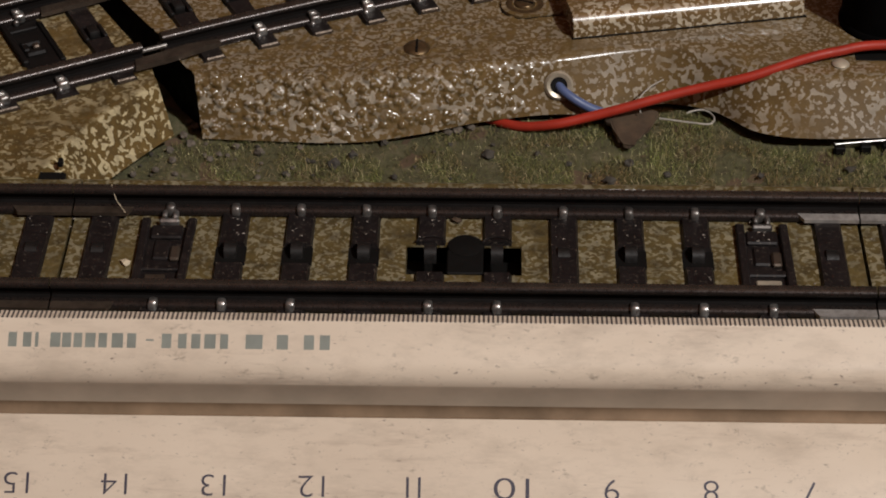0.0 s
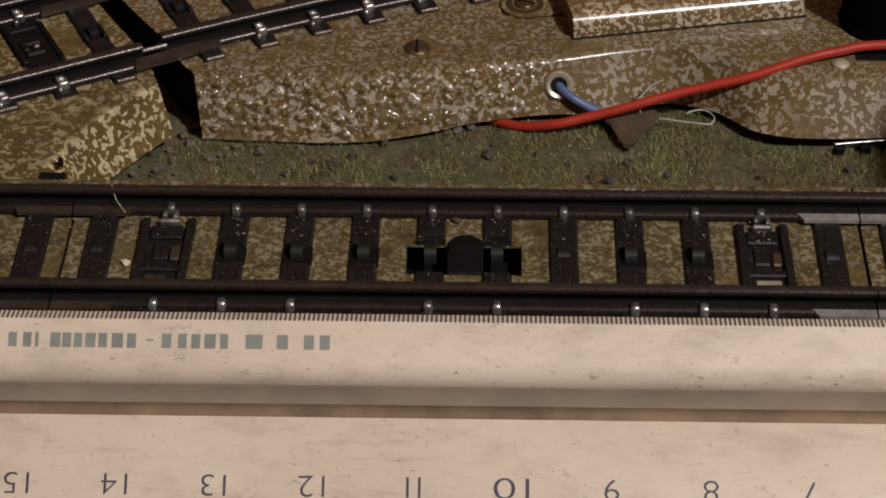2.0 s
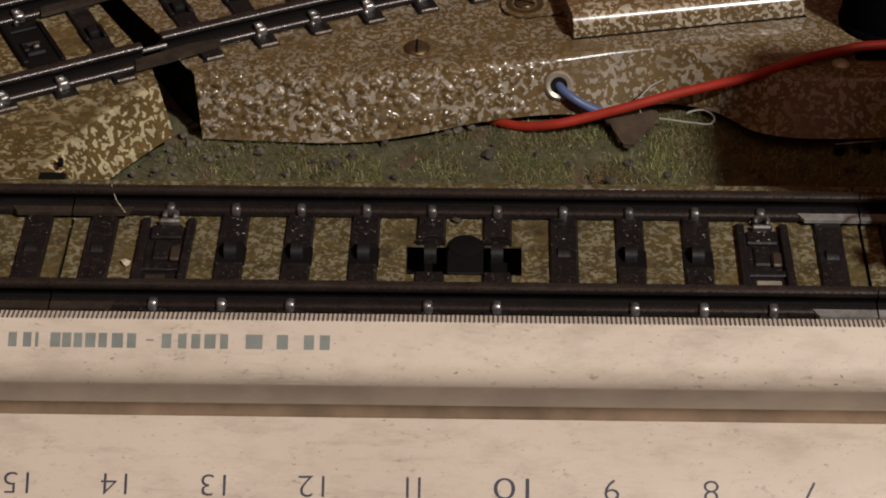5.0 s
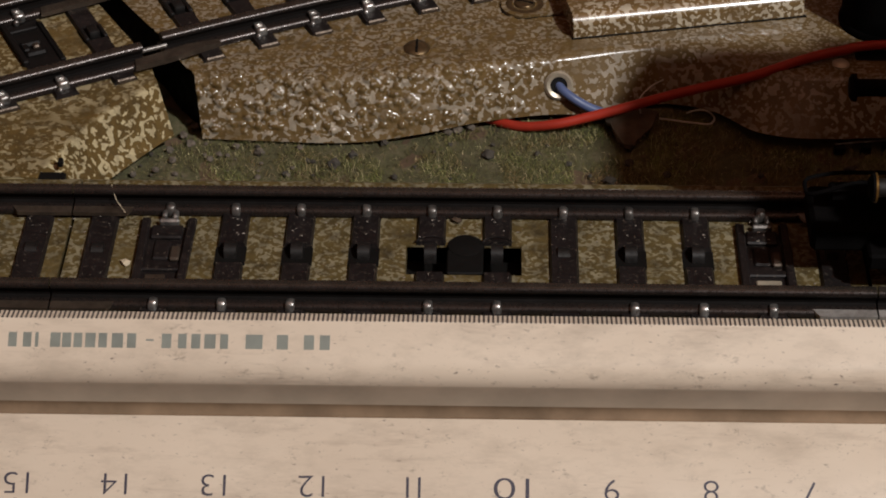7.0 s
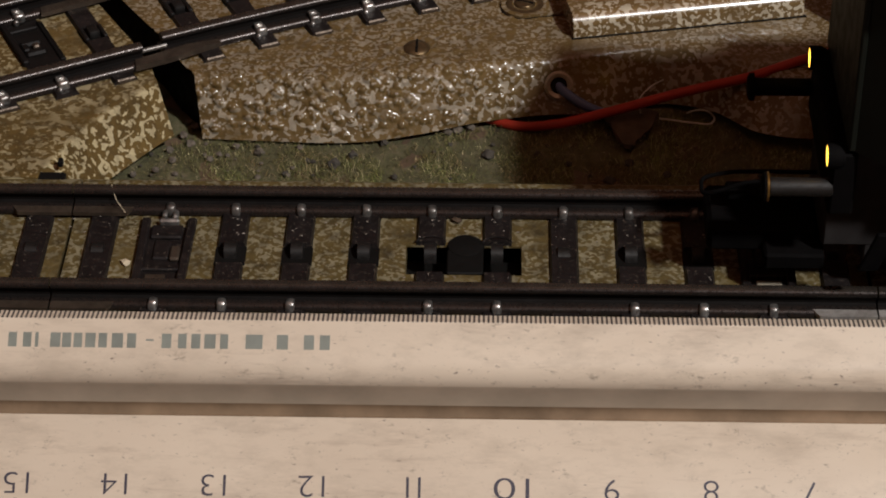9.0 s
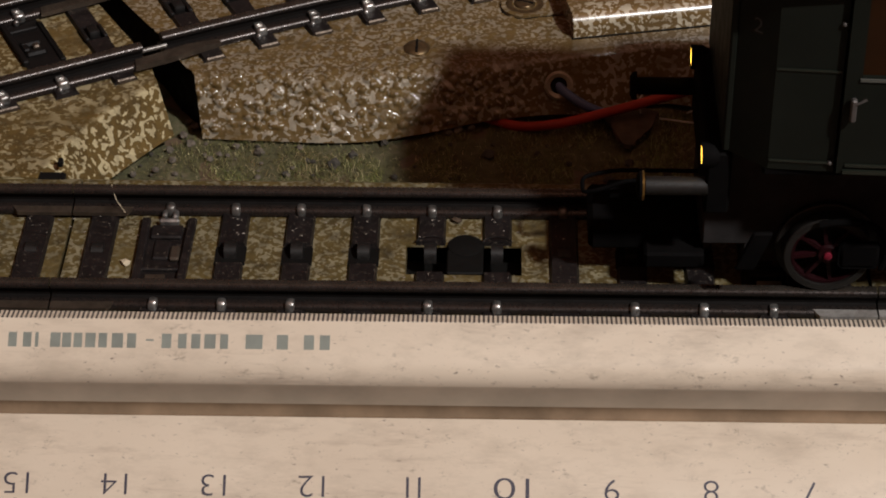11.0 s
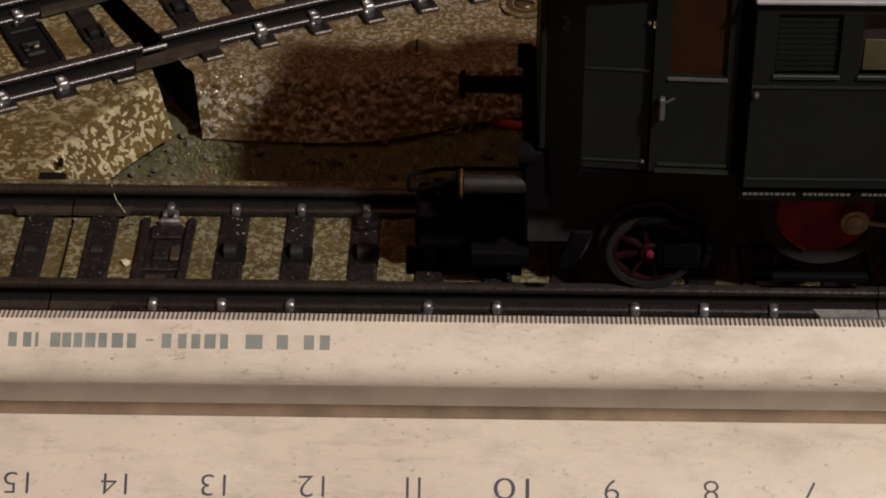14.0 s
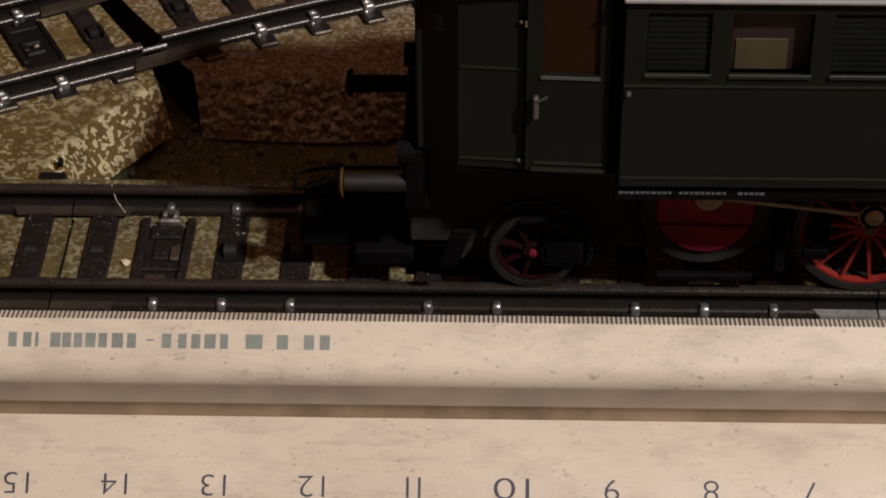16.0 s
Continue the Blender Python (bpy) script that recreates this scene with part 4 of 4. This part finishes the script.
def build_loco():
    Z0, Z1, SILL = 19.0, 40.6, 32.2  # wall foot, eaves, window sill
    # frame and floor
    part("frame", box((7.5, -6.6, 4.0), (LEN - 7.5, 6.6, 18.2), 0.3), FRAME_GREY, loco, "black running frame")
    for s in (-1, 1):
        part("valance", box((28.9, min(s * 16.4, s * 15.6), 16.85), (LEN - 29, max(s * 16.4, s * 15.6), 19.3), 0.1), LOCO_BLACK, loco, "black valance under the body")
    part("floor_plate", box((12.6, -13.5, 18.0), (LEN - 12.6, 13.5, 19.1), 0.2), LOCO_BLACK, loco)
    part("floor_plate", box((29, -16.2, 18.2), (LEN - 29, 16.2, 19.1), 0.1), LOCO_BLACK, loco)
    for end in (0, 1):
        fx = (lambda x: x) if end == 0 else (lambda x: LEN - x)
        bx = lambda lo, hi, b=0.0: box((min(fx(lo[0]), fx(hi[0])), lo[1], lo[2]), (max(fx(lo[0]), fx(hi[0])), hi[1], hi[2]), b)
        # buffer beam with hood block
        part("buffer_beam", bx((7.15, -10.4, 10.8), (9.8, 10.4, 18.6), 0.3), LOCO_BLACK, loco, "black buffer beam")
        part("pilot_truck", bx((12.0, -6.5, 1.6), (30.0, 6.5, 8.5), 0.3), FRAME_GREY, loco, "black pilot truck")
        part("coupling_head", bx((-4.5, -4.2, 1.3), (7.5, 4.2, 4.6), 0.5), LOCO_BLACK, loco, "black coupling head")
        # added plate keeps lamplight off the bed under the front
        part("light_block_plate", bx((1.5, -7.0, 1.0), (8.0, 7.0, 3.0), 0.3), LOCO_BLACK, loco, "black plate added to block lamplight under the front")
        part("coupling_hook", bx((-2.5, -1.2, 6.0), (6.2, 1.2, 7.2), 0.3), LOCO_BLACK, loco, "black hook coupling")
        loop = tube([(fx(7.8), -2.6, 9.4), (fx(3.0), -2.6, 9.6), (fx(-0.4), -2.6, 9.5), (fx(-2.8), -2.5, 8.5), (fx(-4.9), -2.0, 7.6), (fx(-5.2), -0.6, 7.4), (fx(-4.9), 0.8, 7.6), (fx(-2.8), 1.2, 8.0), (fx(-0.4), 1.3, 8.2), (fx(7.8), 1.3, 8.2)], 0.24, 8)
        part("coupling_loop", loop, LOCO_BLACK, loco, "black wire coupling loop", True)
        for s in (-1, 1):
            sg = 1 if end == 0 else -1
            buf = part("buffer", lathe([(0.7, 0), (0.7, sg * -5.4), (1.55, sg * -5.45), (1.55, sg * -5.85), (1.1, sg * -6.1)], "x", 24, (fx(6.2), s * 9.6, 13.9)), LOCO_BLACK, loco, "black buffer with a worn shank", True)
            # far-side shank and rim take black as their painted shade
            part("buffer_shank", lathe([(0.9, sg * -4.1), (1.0, sg * -4.0), (1.0, sg * 2.4), (0.9, sg * 2.5)], "x", 20, (fx(5.0), s * 9.6, 13.9)), DULL_STEEL if s < 0 else LOCO_BLACK, buf, "dull metal shank, painted shade-black on the far side", True)
            part("buffer_rim", lathe([(1.58, sg * -0.12), (1.60, sg * 0.1), (1.2, sg * 0.1)], "x", 24, (fx(0.75), s * 9.6, 13.9)), BRASS if s < 0 else LOCO_BLACK, buf, "brassy worn rim" if s < 0 else "", True)
            lamp = part("head_lamp", lathe([(1.0, 0), (1.35, sg * -0.6), (1.35, sg * -1.9), (1.2, sg * -1.9), (1.15, sg * -1.78)], "x", 18, (fx(8.5), s * 9.5, 17.8)), LOCO_BLACK, loco, "small black headlamp", True)
            part("lens", lathe([(1.12, sg * 0.1), (1.12, sg * -0.03), (0.4, sg * -0.06)], "x", 16, (fx(6.72), s * 9.5, 17.8)), LAMP_GLASS if end == 0 else NICKEL, lamp, "glowing yellow lamp glass" if end == 0 else "", True)
            # step hanger in front of the pilot wheel
            hanger = bx((11.5, min(s * 12.2, s * 11.6), 4.8), (13.6, max(s * 12.2, s * 11.6), 9.6), 0.15)
            for v in hanger.verts:
                v.co.x += (0.35 if end == 0 else -0.35) * (v.co.z - 7.0)
            part("step", hanger, LOCO_BLACK, loco, "black slanting step hanger")
        # tapered cab: front panel, door, rear post
        for s in (-1, 1):
            front = side_wall([(fx(9.2), 10.4), (fx(13.0), 13.6), (fx(19.6), 14.1)], Z0, Z1, s)
            p = part("cab_panel", front, LOCO_GREEN, loco, "dark green cab panel")
            part("trim_strip", side_wall([(fx(13.1), 13.77), (fx(19.4), 14.26)], 30.95, 31.15, s), LOCO_EDGE, p, "worn raised trim strip")
            part("trim_strip", side_wall([(fx(13.1), 13.77), (fx(19.4), 14.26)], 20.0, 20.2, s), LOCO_EDGE, p)
            # door: lower leaf, two stiles, head, window behind
            dx0, dx1 = fx(19.8), fx(28.0)
            y0, y1 = 14.9, 15.3
            door = part("cab_door", side_wall([(dx0, y0), (dx1, y1)], Z0 + 0.4, 31.0, s), LOCO_GREEN, loco, "dark green cab door")
            w0, w1 = fx(21.4), fx(27.0)
            ym = lambda xx: y0 + (y1 - y0) * (xx - dx0) / (dx1 - dx0)
            part("stile", side_wall([(dx0, y0), (w0, ym(w0))], 31.0, Z1, s), LOCO_GREEN, door)
            part("stile", side_wall([(w1, ym(w1)), (dx1, y1)], 31.0, Z1, s), LOCO_GREEN, door)
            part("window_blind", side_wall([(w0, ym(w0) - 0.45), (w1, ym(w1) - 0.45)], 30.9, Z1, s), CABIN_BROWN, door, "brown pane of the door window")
            part("window_ledge", side_wall([(fx(21.2), ym(fx(21.2)) + 0.22), (fx(27.1), ym(fx(27.1)) + 0.22)], 30.55, 30.85, s), LEDGE, door, "pale grey window ledge")
            part("lower_ledge", side_wall([(fx(20.6), ym(fx(20.6)) + 0.2), (fx(27.6), ym(fx(27.6)) + 0.2)], 20.3, 20.6, s), LOCO_EDGE, door)
            part("lower_ledge", side_wall([(fx(20.4), ym(fx(20.4)) + 0.3), (fx(27.8), ym(fx(27.8)) + 0.3)], 19.5, 19.9, s), LOCO_EDGE, door)
            hb = box((min(fx(20.45), fx(21.05)), min(s * 15.2, s * 16.0), 26.2), (max(fx(20.45), fx(21.05)), max(s * 15.2, s * 16.0), 28.8), 0.15)
            part("door_handle", hb, NICKEL, door, "bright nickel door handle")
            part("door_lever", tube([(fx(20.8), s * 15.9, 28.3), (fx(21.3), s * 16.0, 28.6), (fx(21.9), s * 16.0, 29.0)], 0.14, 6), NICKEL, door, "", True)
            for z in (20.2, 36.6):
                part("hinge_pin", lathe([(0.25, 0), (0.25, s * 0.3), (0.1, s * 0.4)], "y", 8, (fx(19.2), s * 14.1, z)), NICKEL, door)
            # post painted black for the shadow the wider body casts into this recess
            part("rear_post", side_wall([(fx(28.0), 14.4), (fx(29.4), 14.4)], Z0, Z1, s), LOCO_BLACK, loco)
            # digit on the front panel
            if end == 0 and s < 0:
                cu = bpy.data.curves.new("cab_number", "FONT")
                cu.body, cu.size, cu.align_x, cu.align_y = "2", 2.4 * M, "CENTER", "CENTER"
                me = bpy.data.meshes.new_from_object(bpy.data.objects.new("cab_number", cu))
                me.materials.append(PRINT_DIM)
                link("cab_number", me, p, "faint reddish numeral", (11.1, -12.05, 35.0), (90, 0, -40.1))
        part("cab_front", bx((8.6, -10.6, 19.0), (9.4, 10.6, Z1), 0.2), LOCO_GREEN, loco, "dark green cab front")
        part("cab_floor", bx((13.2, -12.4, 19.0), (29.4, 12.4, 19.4)), CABIN_DARK, loco)
        part("bulkhead", bx((29.2, -16.1, 19.0), (29.9, 16.1, Z1)), LOCO_GREEN, loco, "green body end wall")
    # main body sides with alternating louvres and windows
    pitch = 10.0
    for s in (-1, 1):
        lo = part("side_wall", side_wall([(29.3, 17.0), (LEN - 29.3, 17.0)], Z0, 31.0, s), LOCO_GREEN, loco, "dark green body side")
        part("trim_strip", box((29.3, min(s * 17.0, s * 17.18), 31.0), (LEN - 29.3, max(s * 17.0, s * 17.18), 31.25)), LOCO_EDGE, lo, "worn raised trim strip")
        part("trim_strip", box((29.5, min(s * 17.0, s * 17.12), 20.0), (LEN - 29.5, max(s * 17.0, s * 17.12), 20.25)), LOCO_EDGE, lo)
        part("sill_rail", side_wall([(29.3, 17.0), (LEN - 29.3, 17.0)], 31.25, SILL, s), LOCO_GREEN, lo)
        part("head_rail", side_wall([(29.3, 17.0), (LEN - 29.3, 17.0)], 39.4, Z1, s), LOCO_GREEN, lo)
        edges, kind, x = [], 0, 31.4
        openings = []
        while x < LEN - 38:
            w = 6.2 if kind % 2 == 0 else 7.8
            openings.append((x, x + w, kind % 2))
            x += w + 2.0
            kind += 1
        prev = 29.3
        for a, b, k in openings:
            part("pillar", side_wall([(prev, 17.0), (a, 17.0)], SILL, 39.4, s), LOCO_GREEN, lo)
            prev = b
            ya, yb = sorted((s * 16.9, s * 17.3))
            if k == 0:
                grid_ob = part("louvre", box((a, min(s * 16.0, s * 16.3), SILL), (b, max(s * 16.0, s * 16.3), 39.4)), LOCO_GREEN, lo, "dark louvre panel")
                z = SILL + 0.5
                while z < 39.2:
                    part("slat", box((a + 0.1, min(s * 16.25, s * 16.6), z), (b - 0.1, max(s * 16.25, s * 16.4), z + 0.48)), LOCO_GREEN, grid_ob)
                    z += 0.62
            else:
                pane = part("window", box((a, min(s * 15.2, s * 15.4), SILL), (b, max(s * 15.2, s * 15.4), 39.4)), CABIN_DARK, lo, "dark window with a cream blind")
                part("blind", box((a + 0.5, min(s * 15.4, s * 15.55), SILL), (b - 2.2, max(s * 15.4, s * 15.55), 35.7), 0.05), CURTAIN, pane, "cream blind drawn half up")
            part("window_ledge", box((a - 0.15, ya, SILL - 0.1), (b + 0.15, yb, SILL + 0.35), 0.05), LOCO_EDGE, lo, "worn green window ledge")
        part("pillar", side_wall([(prev, 17.0), (LEN - 29.3, 17.0)], SILL, 39.4, s), LOCO_GREEN, lo)
        part("grab_knob", lathe([(0.28, 0), (0.28, s * 0.4), (0.1, s * 0.5)], "y", 8, (29.8, s * 17.0, 30.2)), NICKEL, lo)
        # small lettering as bars along the valance
        x0, k = 29.4, 0
        ya, yb = sorted((s * 16.4, s * 16.43))
        while x0 < 44.2:
            w = (0.42, 0.3, 0.5, 0.34)[k % 4]
            if not (34.5 < x0 < 35.4 or 40.3 < x0 < 41.2):
                part("lettering_bar", box((x0, ya, 17.64), (x0 + w, yb, 17.94)), PRINT_WHITE, lo, "small white printed line")
            x0, k = x0 + w + 0.16, k + 1
    # roof
    n = 12
    def arch(w, z, h):
        return [(w * math.cos(math.pi * i / n), z + h * math.sin(math.pi * i / n) ** 0.8 if 0 < i < n else z) for i in range(n + 1)]
    part("roof", sweep_x(arch(17.2, Z1, 6.0), 29.0, LEN - 29.0), ROOF_GREY, loco, "light grey roof", False)
    for a, b in ((8.6, 29.0), (LEN - 29.0, LEN - 8.6)):
        part("cab_roof", sweep_x(arch(15.2, Z1, 4.6), a, b), LOCO_BLACK, loco, "dark cab roof")
    for s in (-1, 1):
        part("gutter", box((29.0, min(s * 17.0, s * 17.7), Z1 + 0.15), (LEN - 29.0, max(s * 17.0, s * 17.6), Z1 + 0.6), 0.12), ROOF_GREY, loco, "light grey gutter strip")
    # wheels
    for s in (-1, 1):
        for x, name, r in ((20.9, "pilot_wheel", 4.75), (56.5, "driving_wheel", 8.1), (78.0, "driving_wheel", 8.1), (98.0, "driving_wheel", 8.1), (LEN - 20.9, "pilot_wheel", 4.75), (39.1, "jackshaft", 8.1)):
            w = loco_wheel(loco, name, x, 0, r, 0, 0, 0, s)
            y = s * 8.6
            if name == "jackshaft":
                bm = lathe([(0.5, -0.4), (5.1, -0.4), (5.3, -0.25), (5.3, 0.4)], "y", 40, (0, y, 0))
                disc = part("disc", bm, WHEEL_RED, w, "glossy red disc")
                part("ring", rim_ring(5.3, 6.9, y - 0.5, y + 0.5), FRAME_GREY, w, "black outer ring")
                cw = [(5.0 * math.cos(a), 5.0 * math.sin(a)) for a in [math.radians(d) for d in range(110, 251, 10)]]
                bm = bmesh.new()
                a0 = [bm.verts.new((px, y + s * 0.4, pz)) for px, pz in cw]
                a1 = [bm.verts.new((px, y + s * 0.95, pz)) for px, pz in cw]
                for i in range(len(cw)):
                    j = (i + 1) % len(cw)
                    bm.faces.new((a0[i], a0[j], a1[j], a1[i]))
                bm.faces.new(a1)
                bm.faces.new(a0[::-1])
                part("counterweight", bm, WHEEL_RED, w, "raised red counterweight")
            else:
                small = name == "pilot_wheel"
                bm = wheel_mesh(r, 8 if small else 14, 0.24 if small else 0.22, 1.0)
                bmesh.ops.translate(bm, vec=(0, y, 0), verts=bm.verts)
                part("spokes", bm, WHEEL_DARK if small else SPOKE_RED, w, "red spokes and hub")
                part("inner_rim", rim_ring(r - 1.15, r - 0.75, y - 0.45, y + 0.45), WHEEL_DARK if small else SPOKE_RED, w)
                part("tyre", rim_ring(r - 0.78, r, y - 0.75, y + 0.75), TYRE_STEEL, w, "dark steel tyre")
                part("flange", rim_ring(r - 0.9, r + 0.7, y - s * 1.25 - 0.3, y - s * 1.25 + 0.3), TYRE_STEEL, w)
                part("hub_cap", lathe([(0.45, 0), (0.45, s * 0.4), (0.25, s * 0.5)], "y", 12, (0, y + s * 0.6, 0)), WHEEL_RED if small else NICKEL, w, "red axle end" if small else "dull axle end", True)
            if name != "pilot_wheel":
                part("crank_pin", lathe([(1.0, s * 0.2), (1.0, s * 2.6), (0.7, s * 2.8)], "y", 16, (3.0, y, 0)), ROD_METAL, w, "yellowed metal crank pin", True)
            WHEELS.append((w, x, r if name != "jackshaft" else 10.3, 4.75 if name == "pilot_wheel" else 8.1))
        # coupling rods from pin to pin
        for a, b in ((39.1, 56.5), (56.5, 78.0), (78.0, 98.0)):
            yy = s * 10.7
            bm = box((0, yy - 0.2, -0.26), (b - a, yy + 0.2, 0.26), 0.1)
            lathe([(1.5, -0.35), (1.5, 0.35)], "y", 20, (0, yy, 0), bm)
            lathe([(1.5, -0.35), (1.5, 0.35)], "y", 20, (b - a, yy, 0), bm)
            rod = part("coupling_rod", bm, ROD_METAL, loco, "yellowed metal coupling rod", False)
            RODS.append((rod, a, 10.3 if a < 40 else 8.1, 10.3 if b < 40 else 8.1, b - a))
        # brake gear and frames near the wheels
        for x in (47.2, 67.5, 88.0):
            part("brake_shoe", box((x - 0.6, s * 8.9 - 0.8, 2.6), (x + 0.6, s * 8.9 + 0.8, 10.5), 0.2), LOCO_BLACK, loco, "black brake hanger")
        part("sand_pipe_bar", box((34.0, s * 9.4 - 0.5, 1.4), (44.5, s * 9.4 + 0.5, 2.4), 0.25), LOCO_BLACK, loco, "black bar under the jackshaft")
        guard = tube([(19.6, s * 9.9, 9.2), (22.0, s * 9.9, 9.6), (25.0, s * 9.9, 9.2), (26.6, s * 9.9, 7.6), (27.0, s * 9.9, 5.4), (26.6, s * 9.9, 3.6)], 0.42, 8)
        box((21.9, s * 9.9 - 0.35, 3.6), (26.4, s * 9.9 + 0.35, 7.0), 0.5, guard)
        part("axle_guard", guard, LOCO_BLACK, loco, "black curved axle guard beside the pilot wheel", True)
        gear = box((50.2, s * 9.9 - 0.3, 4.6), (52.3, s * 9.9 + 0.3, 10.6), 0.3)
        box((49.6, s * 10.1 - 0.25, 5.4), (52.3, s * 10.1 + 0.25, 6.2), 0.15, gear)
        box((49.6, s * 10.1 - 0.25, 8.4), (52.3, s * 10.1 + 0.25, 9.2), 0.15, gear)
        part("brake_gear", gear, LOCO_BLACK, loco, "black brake gear before the driving wheel")


build_loco()

# ---- motion ----
# seconds and the place of the buffer plates along the track, in millimetres
TRAVEL = [(0.0, 86.0), (1.5, 76.3), (3.0, 66.7), (3.5, 63.7), (4.0, 60.4), (5.0, 54.2), (6.0, 48.1), (6.5, 45.2), (7.0, 42.5), (7.5, 39.8), (8.0, 36.75), (8.5, 33.9), (9.0, 31.2), (9.75, 26.5), (10.5, 21.6), (11.0, 18.2), (11.5, 14.84),
          (12.0, 11.65), (12.5, 8.94), (13.0, 6.1), (13.5, 2.9), (14.0, -0.8), (14.5, -4.15), (15.0, -7.0), (15.5, -10.1), (16.0, -13.34)]


def place(t):
    for (t0, x0), (t1, x1) in zip(TRAVEL, TRAVEL[1:]):
        if t <= t1:
            return x0 + (x1 - x0) * (t - t0) / (t1 - t0)
    return TRAVEL[-1][1]


def motions():
    walk(loco, [(t, pose(x * M, 0, RAIL_TOP * M)) for t, x in TRAVEL])
    times = [0.25 * k for k in range(65)]
    x14 = place(14.0)
    for w, x, z, r in WHEELS:
        walk(w, [(t, pose(x * M, 0, z * M, 0, math.degrees((place(t) - x14) / r), 0)) for t in times])
    for rod, a, za, zb, length in RODS:
        lean = math.degrees(math.asin((za - zb) / length))
        rows = []
        for t in times:
            ang = -(place(t) - x14) / 8.1
            rows.append((t, pose((a + 3.0 * math.cos(ang)) * M, 0, (za + 3.0 * math.sin(ang)) * M, 0, lean, 0)))
        walk(rod, rows)


motions()
